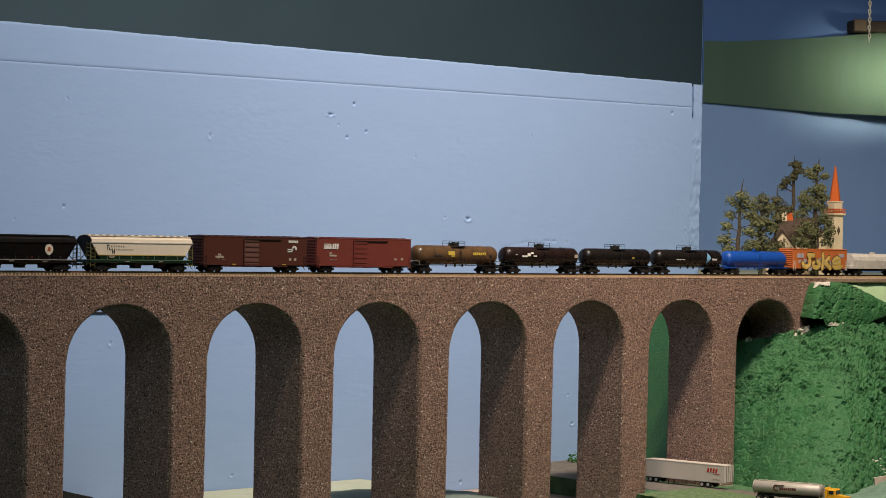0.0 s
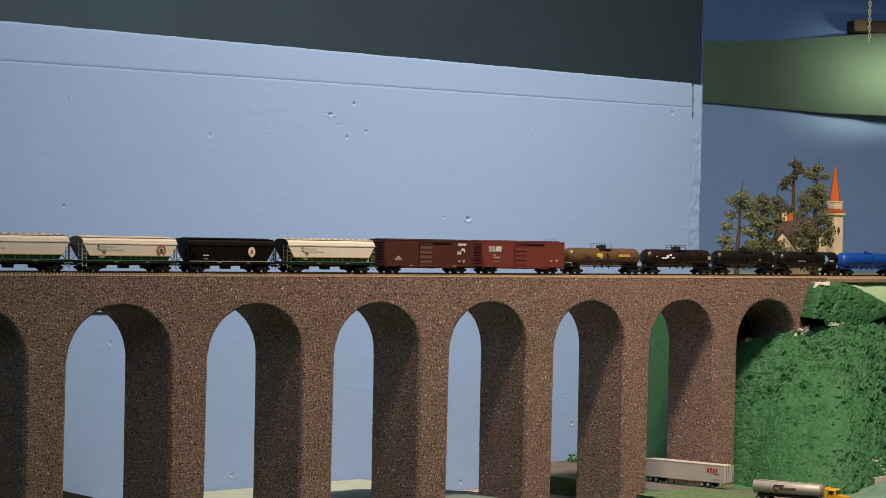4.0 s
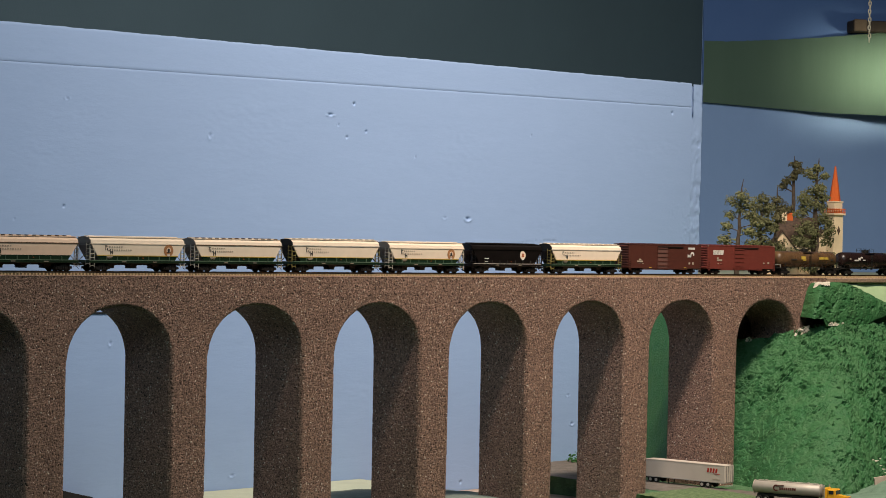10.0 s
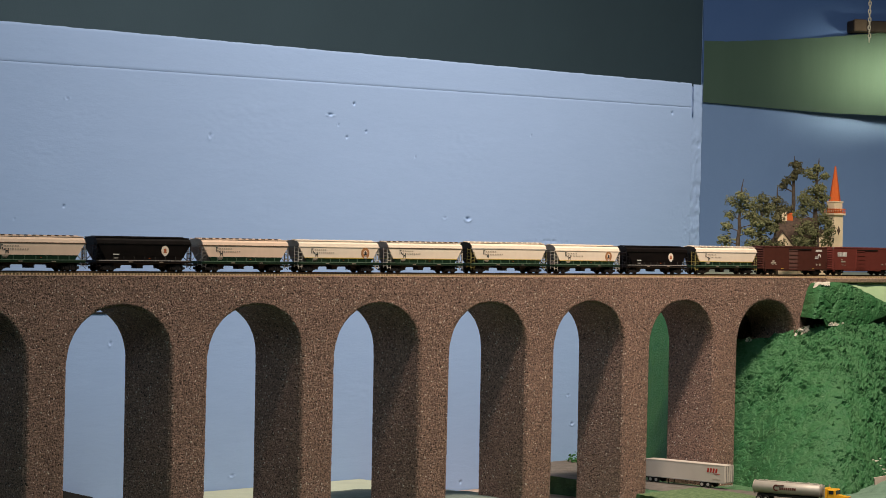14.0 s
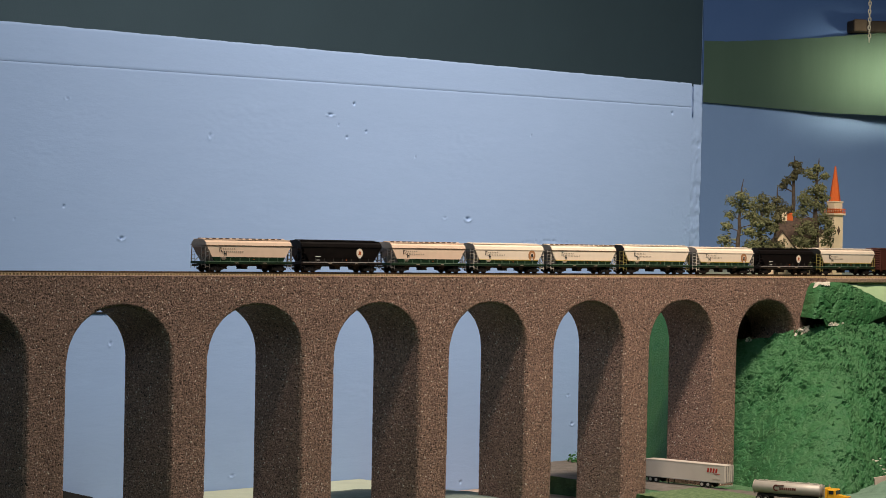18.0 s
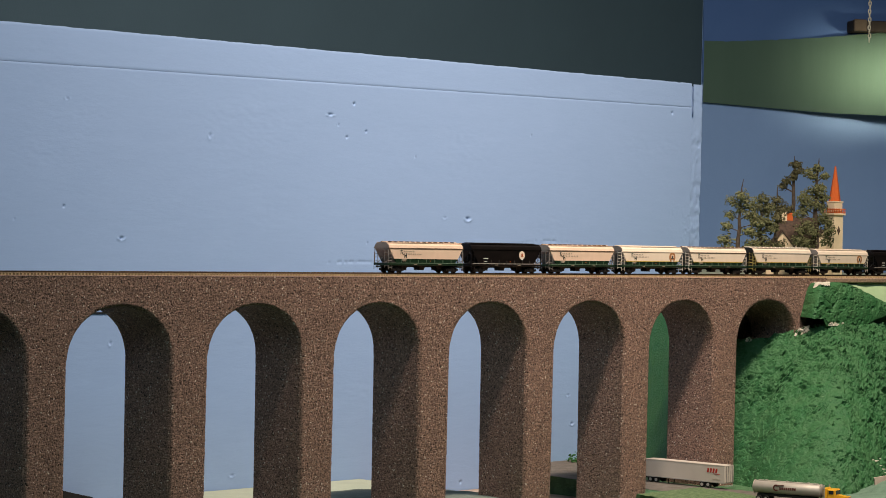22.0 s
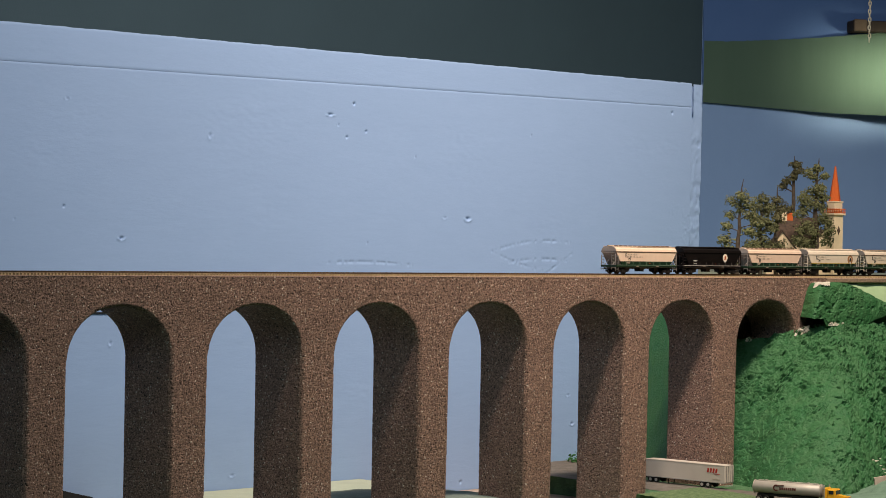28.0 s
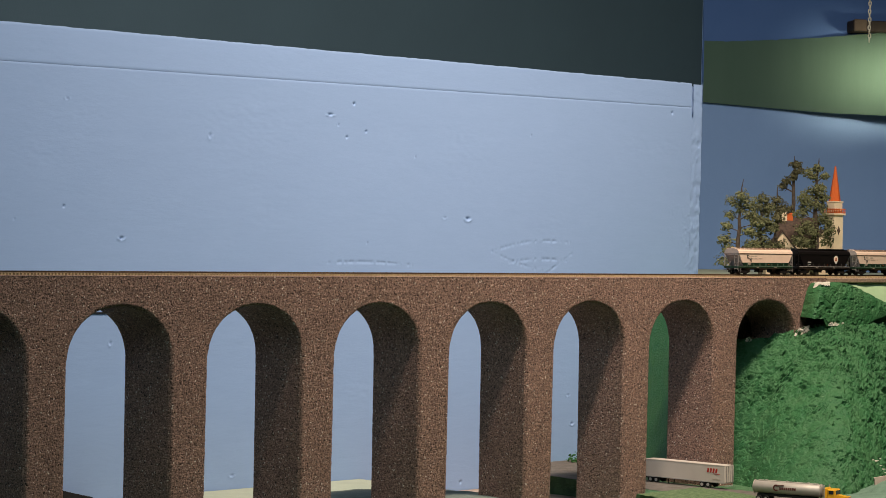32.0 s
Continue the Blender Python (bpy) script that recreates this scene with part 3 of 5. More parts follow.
grid("pale_verge", 60, 50, lambda u, v: (1.868 + 0.105 * u + 0.03 * v, 1.40 + 0.128 * v, 0.0010 + 0.0030 * np.sin(u * math.pi) ** 0.5 * np.sin(v * math.pi) ** 0.5 + 0.0008 * rough_at((u * 0.1, v * 0.13, u * 0), 160, 9, 3)), VERGE,
     table, "pale green crumbly verge beside the road", True)
mound = thing("near_mound", "grey-green painted plaster mound at the foot of the hill", "mound", kind="structure")


def mound_at(u, v):
    """A low lumpy mound, highest at its far right."""
    x, y = 1.93 + 0.30 * u + 0.10 * v, 1.26 + 0.145 * v + 0.055 * u
    top = 0.004 + 0.045 * step((u - 0.10) / 0.75)
    z = top * np.sin(np.clip(v, 0, 1) * math.pi) ** 0.7 * step(u / 0.18) - 0.002
    n = 0.0030 * rough_at((x, y, z), 30, 61, 3) + 0.0010 * rough_at((x, y, z), 160, 67, 2)
    return x - 0.4 * n, y - 0.5 * n, z + 0.8 * n


grid("slope", 160, 90, mound_at, CORNERM, mound, smooth=True)
rocks = thing("plaster_crumbs", "pale broken plaster crumbs at the foot of the hill", "rocks", kind="stuff")
crumbs("heap", 9, lambda r: (2.122 + r.random() * 0.022, 1.392 + r.random() * 0.010, 0.016 + r.random() * 0.018, r.uniform(0.4, 1.2)), 0.0014, PLASTER, rocks, "")

# bank and plateau that carry the track on beyond the viaduct
plateau = thing("plateau", "pale green painted plateau beside the track", "plateau", kind="structure")


def bank(u, v):
    x = 2.205 + 2.6 * u
    y = 1.518 + 0.030 * v
    z = 0.168 + 0.0445 * v
    return x, y + 0.002 * value_noise(x * 40, z * 60, x * 0, 5), z


grid("bank", 240, 12, bank, PALEGREEN, plateau, smooth=True)
part("top_slab", B(2.385, 4.9, 1.548, 1.80, 0.19, 0.2120), PALEGREEN, plateau)
sheet("rear_top_slab", [(2.385, 1.80, 0.2118), (3.68, 1.80, 0.2118), (2.99, 2.30, 0.2118), (2.385, 2.30, 0.2118),
                        (2.385, 1.80, 0.19), (3.68, 1.80, 0.19), (2.99, 2.30, 0.19), (2.385, 2.30, 0.19)],
      [(0, 1, 2, 3), (4, 7, 6, 5), (0, 4, 5, 1), (1, 5, 6, 2), (2, 6, 7, 3), (3, 7, 4, 0)], PALEYELLOW, plateau, "pale yellow-green painted ground")
part("track_slab", B(2.212, 2.383, 1.548, 1.62, 0.15, 0.2118), PALEGREEN, plateau)
part("core", B(2.40, 4.9, 1.56, 1.79, 0.0, 0.188), GRASSDULL, plateau)


# added slab: hides the lit rear slope so the last arch stays dark
part("abutment", B(2.100, 2.40, 1.600, 1.618, 0.0, 0.2110, 0.001), STONE, plateau, "stone slab added to keep the last arch dark behind")


def rear_hill(u, v):
    x = 2.055 + 0.36 * u
    y = 1.625 + 0.172 * v
    x = x + 0.5 * (y - 1.625) + 0.015
    rise = step((x - 2.075 - 0.5 * (y - 1.625) - 0.006 * np.sin(v * 5)) / 0.085)
    z = 0.213 * rise * (0.75 + 0.25 * step(v / 0.2)) - 0.002
    n = lumpy(x, y, z, 0.0018, 83, 0.6 + 0 * x)
    return x + 0.5 * n, y, z + 0.6 * n * step(rise * 6)


grid("rear_slope", 150, 80, rear_hill, GRASS, hill, "bright green slope behind the viaduct")

strip = thing("black_strip", "black rubber strip leaning along the table edge", "strip")
prism_bm = prism(bmesh.new(), [(1.20, 0.0), (1.424, 0.0), (1.419, 0.002), (1.405, 0.0075), (1.385, 0.012), (1.20, 0.06)], 1.775, 1.792)
part("body", prism_bm, BLACKROAD, strip)

# ---------------- the viaduct ----------------
BAY, OPEN, X0, FRONT, BACK = 0.146811, 0.106076, 1.188496, 1.533565, 1.593570
SPRING, CROWN, DECK, TAPER, FLAT = 0.1425, 0.1928, 0.2172, 0.0054, 0.85


def worn(p, amp=0.00030):
    """Shifts points by a rough field, the same for equal places, so that joined faces stay joined."""
    x, y, z = p
    n = [rough_at(p, 420, s, 2) for s in (101, 131, 171)]
    return x + amp * 0.7 * n[0], y + amp * n[1], z + amp * 0.5 * n[2]


ARRIS = 0.0038


def arris(e):
    """How far the face falls back near a rounded edge, e from it."""
    e = np.clip(e, 0, ARRIS)
    return ARRIS - np.sqrt(np.maximum(ARRIS ** 2 - (ARRIS - e) ** 2, 0))


def patches(name, grids, mat, parent, label="", smooth=False):
    verts, faces, k = [], [], 0
    for nu, nv, f in grids:
        u, v = np.meshgrid(np.linspace(0, 1, nu), np.linspace(0, 1, nv), indexing="ij")
        x, y, z = f(u, v)
        x, y, z = worn((x + 0 * u, y + 0 * u, z + 0 * u))
        verts.append(np.stack([x, y, z], -1).reshape(-1, 3))
        i = np.arange(nu * nv).reshape(nu, nv) + k
        faces.append(np.stack([i[:-1, :-1], i[1:, :-1], i[1:, 1:], i[:-1, 1:]], -1).reshape(-1, 4))
        k += nu * nv
    return sheet(name, np.concatenate(verts).tolist(), np.concatenate(faces).tolist(), mat, parent, label, smooth)


viaduct = thing("viaduct", "brown sanded stone-textured viaduct with tall round arches", "viaduct")


def pier(i, h):
    """The pier to the right of opening i."""
    nx, nz, ny = max(int(0.041 / h), 2), max(int(SPRING / h), 2), max(int(0.06 / (h * 1.2)), 2)

    def foot(v):
        return -0.010 + (SPRING + 0.010) * v

    def xl(z):
        return X0 + i * BAY + OPEN - TAPER * (z - 0.186)

    def xr(z):
        return X0 + (i + 1) * BAY + TAPER * (z - 0.186)

    def wide(y):
        def f(u, v):
            a, b = xl(foot(v)), xr(foot(v))
            x = a + (b - a) * u
            return x, y + arris(np.minimum(x - a, b - x)) * (y == FRONT), foot(v)
        return f

    def deep(edge):
        return lambda u, v: (edge(foot(v)), FRONT + ARRIS + (BACK - FRONT - ARRIS) * u, foot(v))

    patches("pier", [(nx, nz, wide(FRONT)), (nx, max(nz // 4, 2), wide(BACK)), (ny, nz, deep(xl)), (ny, max(nz // 2, 2), deep(xr))], STONE, viaduct, "", True)


def arch(i, h):
    """The round arch and spandrel over opening i, from the middle of one pier to the next."""
    cx, a, b = X0 + i * BAY + OPEN / 2, OPEN / 2 + TAPER * 0.0435, CROWN - SPRING
    na, npier, nz, ny = max(int(0.17 / h), 8), max(int(0.02 / h), 2), max(int(0.05 / h), 3), max(int(0.06 / (h * 1.2)), 2)
    half = BAY / 2

    def over(y):
        def f(u, v):
            t = math.pi * (1 - u)
            low = SPRING + b * np.abs(np.sin(t)) ** FLAT
            x, z = cx + a * np.cos(t), low + (DECK - low) * v
            q = np.hypot((x - cx) / a, np.maximum((z - SPRING) / b, 0) ** (1 / FLAT)) - 1
            return x, y + arris(q * a) * (y == FRONT), z
        return f

    def side(y, s):
        def f(u, v):
            x0, x1 = cx + s * a, cx + s * half
            x, z = x0 + (x1 - x0) * u, SPRING + (DECK - SPRING) * v
            q = np.hypot((x - cx) / a, np.maximum((z - SPRING) / b, 0) ** (1 / FLAT)) - 1
            return x, y + arris(q * a) * (y == FRONT), z
        return f

    def soffit(u, v):
        t = math.pi * (1 - u)
        return cx + a * np.cos(t), FRONT + ARRIS + (BACK - FRONT - ARRIS) * v, SPRING + b * np.abs(np.sin(t)) ** FLAT

    g = [(na, nz, over(FRONT)), (npier, nz, side(FRONT, 1)), (npier, nz, side(FRONT, -1)), (na, ny, soffit),
         (na // 2, max(nz // 3, 2), over(BACK)), (npier, 4, side(BACK, 1)), (npier, 4, side(BACK, -1))]
    patches("arch", g, STONE, viaduct, "", True)


for i in range(-7, 7):
    fine = 0.0013 if i >= -1 else 0.006
    pier(i, fine)
    arch(i, fine)
pier(-8, 0.006)
grid("deck", 900, 8, lambda u, v: worn((0.14 + 2.09 * u, FRONT - 0.0002 + (BACK - FRONT) * v, DECK + 0 * u), 0.0004), STONE, viaduct, "rough sanded deck", True)
patches("end_wall", [(26, 58, lambda u, v: (2.1957 + 0.034 * u, FRONT, SPRING + (DECK - SPRING) * v))], STONE, viaduct, "", True)


# ---------------- track ----------------
TRACK, RAILZ = 1.563568, 0.22066
GAUGE = 0.0045
track = thing("railway_track", "brown rails on tan ties along the viaduct", "track", kind="structure")
for s in (-1, 1):
    bm = bmesh.new()
    y = TRACK + s * GAUGE
    prism_pts = [(-0.0007, 0.0), (0.0007, 0.0), (0.0003, 0.0004), (0.0002, 0.0013), (0.0004, 0.0015), (0.0004, 0.0020), (-0.0004, 0.0020), (-0.0004, 0.0015), (-0.0002, 0.0013), (-0.0003, 0.0004)]
    loft(bm, [[(x, y + a, RAILZ - 0.0015 + c * 0.75) for a, c in prism_pts] for x in (0.0, 4.85)])
    part("rail", bm, RAIL, track)
bm = bmesh.new()
rnd = random.Random(4)
v, f = [], []
x = 0.02
while x < 4.84:
    w, l, j = 0.00085, 0.0082, rnd.uniform(-0.0003, 0.0003)
    k = len(v)
    for z in (RAILZ - 0.0034, RAILZ - 0.00145):
        v += [(x - w, TRACK - l + j, z), (x + w, TRACK - l + j, z), (x + w, TRACK + l + j, z), (x - w, TRACK + l + j, z)]
    f += [(k, k + 3, k + 2, k + 1), (k + 4, k + 5, k + 6, k + 7)] + [(k + a, k + (a + 1) % 4, k + 4 + (a + 1) % 4, k + 4 + a) for a in range(4)]
    x += 0.0034
bm.free()
ties = sheet("ties", v, f, TIE, track, "tan plastic ties")
ties["kind"] = "stuff"
part("roadbed", B(2.212, 4.85, TRACK - 0.020, TRACK + 0.020, 0.2122, RAILZ - 0.0033, 0.0008), CORK, track, "tan cork roadbed")
part("bridge_bed", B(0.14, 2.210, TRACK - 0.0125, TRACK + 0.0125, DECK - 0.0008, RAILZ - 0.0030, 0.0004), CORK, track, "tan cork under the track on the viaduct")


# ---------------- the train ----------------
HALF, WHEEL_R = 0.0096, 0.0029


def truck(car, x, sub=0.0):
    t = part("truck", B(x - 0.0022, x + 0.0022, -0.0080, 0.0080, 0.0036, 0.0056, 0.0003), UNDER, car, "black four-wheel truck")
    for s in (-1, 1):
        y = s * 0.0074
        bm = bmesh.new()
        prism(bm, [(x - 0.0082, 0.0020), (x - 0.0050, 0.0016), (x - 0.0026, 0.0012), (x + 0.0026, 0.0012), (x + 0.0050, 0.0016), (x + 0.0082, 0.0020),
                   (x + 0.0080, 0.0040), (x + 0.0042, 0.0042), (x + 0.0026, 0.0052), (x - 0.0026, 0.0052), (x - 0.0042, 0.0042), (x - 0.0080, 0.0040)], y - 0.0006, y + 0.0006)
        for k in (-1, 1):
            tube(bm, (x + k * 0.0056, y + s * 0.0004, 0.0029), (x + k * 0.0056, y + s * 0.0012, 0.0029), 0.0010, 8)
        tube(bm, (x - 0.0011, y + s * 0.0006, 0.0022), (x - 0.0011, y + s * 0.0006, 0.0044), 0.0006, 6)
        tube(bm, (x + 0.0011, y + s * 0.0006, 0.0022), (x + 0.0011, y + s * 0.0006, 0.0044), 0.0006, 6)
        part("sideframe", bm, UNDER, t)
    for k in (-1, 1):
        bm = bmesh.new()
        tube(bm, (0, -0.0070, 0), (0, 0.0070, 0), 0.0006, 8)
        for s in (-1, 1):
            tube(bm, (0, s * 0.0040, 0), (0, s * 0.0055, 0), WHEEL_R, 20)
            tube(bm, (0, s * 0.0036, 0), (0, s * 0.0040, 0), WHEEL_R + 0.0005, 20)
            for a in range(4):
                tube(bm, (0.0017 * math.cos(a * 1.5708), s * 0.0053, 0.0017 * math.sin(a * 1.5708)), (0.0017 * math.cos(a * 1.5708), s * 0.0057, 0.0017 * math.sin(a * 1.5708)), 0.0004, 6)
        part("wheelset", bm, WHEEL, t).matrix_basis = pose(x + k * 0.0056, 0, WHEEL_R)


def coupler(car, L):
    for s in (-1, 1):
        bm = B(min(s * L / 2, s * (L / 2 + 0.0052)), max(s * L / 2, s * (L / 2 + 0.0052)), -0.0008, 0.0008, 0.0048, 0.0062, 0.0002)
        box(bm, s * (L / 2 + 0.0046) - 0.0011, s * (L / 2 + 0.0046) + 0.0011, -0.0014, 0.0014, 0.0046, 0.0064, 0.0003)
        tube(bm, (s * (L / 2 + 0.003), -0.002, 0.0046), (s * (L / 2 + 0.004), -0.0045, 0.0018), 0.0002, 5)
        part("coupler", bm, UNDER, car)


def ladder(car, x0, x1, y, z0, z1, n, mat, along="x", r=0.00024):
    bm = bmesh.new()
    ends = [(x0, y), (x1, y)] if along == "x" else [(x0, y), (x0, x1)]
    for a, b in ends:
        tube(bm, (a, b, z0), (a, b, z1), r, 5)
    for k in range(n):
        z = z0 + (z1 - z0) * (k + 0.5) / n
        tube(bm, (*ends[0], z), (*ends[1], z), r, 5)
    part("ladder", bm, mat, car)


def bars(car, rows, mat, label):
    """Thin marks on the near side: x, z, width, height."""
    bm = bmesh.new()
    for x, z, w, h, y in rows:
        box(bm, x - w / 2, x + w / 2, y, y + 0.0003, z - h / 2, z + h / 2)
    ob = part("marking", bm, mat, car, label)
    ob["kind"] = "stuff"
    return ob


def hopper(L, H, upper, lower, stripe, ends, ladders, emblem, hatch, label, wide_sill=None):
    car = thing("covered_hopper", label, "hopper car", group="freight train")
    h, e, y = L / 2, H * 0.80, HALF
    zs, z1, z2 = H * 0.450, H * 0.315, H * 0.235
    roof = [(-1.0, e), (-0.93, e + (H - e) * 0.45), (-0.62, H - 0.0009), (-0.25, H - 0.0003), (0.25, H - 0.0003), (0.62, H - 0.0009), (0.93, e + (H - e) * 0.45), (1.0, e)]
    bm = bmesh.new()
    loft(bm, [[(s * (h - 0.0010), a * y, c) for a, c in roof] for s in (-1, 1)])
    part("roof", bm, upper, car)
    for s in (-1, 1):
        bm = bmesh.new()
        loft(bm, [[(s * (h - q), a * y * 0.995, c - 0.0001) for a, c in roof] for q in (0.0011, 0.0004)])
        part("roof_end", bm, ends, car)
    # eave lip
    bm = B(-h, h, -y - 0.0003, -y + 0.0006, e - 0.0006, e + 0.0001)
    box(bm, -h, h, y - 0.0006, y + 0.0003, e - 0.0006, e + 0.0001)
    part("eave", bm, hatch if hatch is not None else upper, car)
    # tapered side sheets with sloped ends
    def block(za, zb, ia, ib, yy):
        bm = bmesh.new()
        loft(bm, [[(-h + q, -yy, z), (h - q, -yy, z), (h - q, yy, z), (-h + q, yy, z)] for z, q in ((za, ia), (zb, ib))])
        return bm
    def inset(z):
        return 0.0012 + max(0.0, (e * 0.93 - z)) * 0.78
    part("upper_side", block(zs, e - 0.0006, inset(zs), inset(e), y - 0.0001), upper, car)
    part("lower_side", block(z1, zs, inset(z1), inset(zs), y - 0.0003), lower, car)
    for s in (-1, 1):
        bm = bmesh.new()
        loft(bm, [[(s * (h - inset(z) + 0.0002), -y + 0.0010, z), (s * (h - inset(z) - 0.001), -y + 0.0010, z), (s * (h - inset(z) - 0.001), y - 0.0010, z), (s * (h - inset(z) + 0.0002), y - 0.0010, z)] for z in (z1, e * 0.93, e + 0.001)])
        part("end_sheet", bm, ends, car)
    if stripe is not None:
        part("stripe", B(-h + inset(zs) - 0.0002, h - inset(zs) + 0.0002, -y - 0.0001, y + 0.0001, zs - 0.0003, zs + 0.0003), stripe, car)
    part("side_sill", B(-h, h, -y - 0.0002, y + 0.0002, z2, z1, 0.0003), wide_sill or lower, car)
    # pale strip paints the light caught along the sill's top edge
    part("sill_edge", B(-h + 0.002, h - 0.002, -y - 0.0005, -y, z1 - 0.0003, z1 + 0.0003), SILLPALE if upper is CARBLACK else SILLGREEN, car, "pale highlight painted along the sill edge")
    bm = bmesh.new()
    for k in range(7):
        q = -h + 0.017 + (L - 0.034) * k / 6
        box(bm, q - 0.00022, q + 0.00022, -y - 0.0003, -y + 0.0004, z1 + 0.0003, zs - 0.0006)
    part("side_posts", bm, SILLGREY if upper is CARBLACK else SILLGREEN, car)
    for k in (-1, 0, 1):
        c = k * L * 0.235
        bm = bmesh.new()
        loft(bm, [[(c - a, -b, z), (c + a, -b, z), (c + a, b, z), (c - a, b, z)] for z, a, b in ((z2 + 0.001, 0.0088, 0.0060), (0.0056, 0.0040, 0.0040), (0.0034, 0.0030, 0.0032))])
        box(bm, c - 0.0034, c + 0.0034, -0.0036, 0.0036, 0.0024, 0.0034, 0.0002)
        part("hopper_bay", bm, UNDER, car)
    if hatch is not None:
        k = -h + 0.006
        while k < h - 0.004:
            part("hatch_bar", B(k - 0.0006, k + 0.0006, -0.0068, 0.0068, H - 0.0012, H + 0.0004, 0.0002), hatch, car)
            k += 0.0075
    bm = B(-h + 0.003, h - 0.003, -0.0028, 0.0028, H - 0.0006, H + 0.0003, 0.0002)
    box(bm, -h + 0.0005, h - 0.0005, -0.0072, -0.0060, H - 0.0010, H - 0.0005)
    box(bm, -h + 0.0005, h - 0.0005, 0.0060, 0.0072, H - 0.0010, H - 0.0005)
    part("roof_walk", bm, upper, car)
    for s in (-1, 1):
        for w in (-1, 1):
            ladder(car, s * (h - 0.0004), s * (h - 0.0046), w * (y - 0.0002), z2 - 0.0035, e - 0.004, 5, ladders)
        ladder(car, s * (h - 0.0002), -0.0042, -y + 0.0008, z2 - 0.002, e, 6, ladders, "y")
        bm = bmesh.new()
        for w in (-1, 1):
            tube(bm, (s * (h - 0.0006), w * 0.0088, z2), (s * (h - 0.0006), w * 0.0088, e), 0.0004, 6)
            tube(bm, (s * (h - 0.0006), w * 0.0050, z1), (s * (h - 0.0090), w * 0.0050, e * 0.70), 0.0004, 6)
        part("end_posts", bm, ends, car)
    part("centre_sill", B(-h, h, -0.0016, 0.0016, 0.0050, z2), UNDER, car)
    for s in (-1, 1):
        truck(car, s * (h - 0.0135))
    coupler(car, L)
    if emblem is not None:
        bm = bmesh.new()
        ex, ez = h * (0.43 if upper is CARBLACK else 0.64), H * 0.61
        tube(bm, (ex, -y - 0.0002, ez), (ex, -y + 0.0002, ez), 0.0040 if upper is CARBLACK else 0.0050, 24)
        e_ = part("emblem", bm, emblem, car, "round pale emblem with a dark middle")
        bm = bmesh.new()
        tube(bm, (ex, -y - 0.0003, ez + 0.0004), (ex, -y, ez + 0.0004), 0.0014, 16)
        box(bm, ex - 0.0018, ex + 0.0018, -y - 0.0003, -y, ez - 0.0017, ez - 0.0008)
        if upper is not CARBLACK:
            part("emblem_field", tube(bmesh.new(), (ex, -y - 0.00025, ez + 0.0003), (ex, -y, ez + 0.0003), 0.0024, 24), TAN, e_)
        part("emblem_middle", bm, MARK if upper is not CARBLACK else ORANGEMARK, e_)
        part("emblem_base", B(ex - 0.0014, ex + 0.0014, -y - 0.0003, -y, ez - 0.0046, ez - 0.0029), WHITEMARK, e_)
    if upper is not CARBLACK:
        q = -h + L * 0.155
        rows = [(q + 0.0004, H * 0.675, 0.0006, 0.0042, -y - 0.0003), (q + 0.0016, H * 0.725, 0.0014, 0.0006, -y - 0.0003), (q + 0.0022, H * 0.63, 0.0006, 0.0020, -y - 0.0003), (q + 0.0054, H * 0.56, 0.0006, 0.0042, -y - 0.0003), (q + 0.0065, H * 0.56, 0.0012, 0.0008, -y - 0.0003), (q + 0.0076, H * 0.56, 0.0006, 0.0042, -y - 0.0003), (q + 0.0038, H * 0.60, 0.0009, 0.0010, -y - 0.0003)]
        bars(car, rows, MARK, "dark lettering reduced to bars")
        rows = [(q + 0.0046 + k * 0.0025, H * 0.70, 0.0010, 0.0010, -y - 0.0003) for k in range(6)] + [(q + 0.0098 + k * 0.0024, H * 0.61, 0.0010, 0.0010, -y - 0.0003) for k in range(8)]
        bars(car, rows, PALEMARK, "faint grey small lettering as bars")
    rows = [(-h + L * 0.20, H * 0.42 + (0.002 if upper is CARBLACK else 0), 0.0062, 0.0008, -y - 0.0003), (-h + L * 0.20, H * 0.385, 0.0042, 0.0005, -y - 0.0003)]
    bars(car, rows, PALEMARK if lower is not CARBLACK else WHITEMARK, "small pale number as bars")
    bars(car, [(h * 0.10, H * 0.385, 0.0014, 0.0006, -y - 0.0003)], ORANGEMARK, "small orange label")
    bars(car, [(-h * 0.3, H * 0.275, 0.004, 0.0006, -y - 0.0005), (h * 0.35, H * 0.275, 0.004, 0.0006, -y - 0.0005)], PALEMARK, "small pale stencils as bars")
    return car


def corrugated(s, h, y, z0, z1, n=9):
    """A car end pressed into level ribs."""
    pts = [(s * (h - 0.0002), z0)]
    for k in range(n):
        a = z0 + (z1 - z0) * k / n
        d = (z1 - z0) / n
        pts += [(s * (h + 0.0001), a + d * 0.1), (s * (h + 0.0009), a + d * 0.3), (s * (h + 0.0009), a + d * 0.6), (s * (h + 0.0001), a + d * 0.8)]
    pts.append((s * (h - 0.0002), z1))
    return prism(bmesh.new(), pts, -y, y)


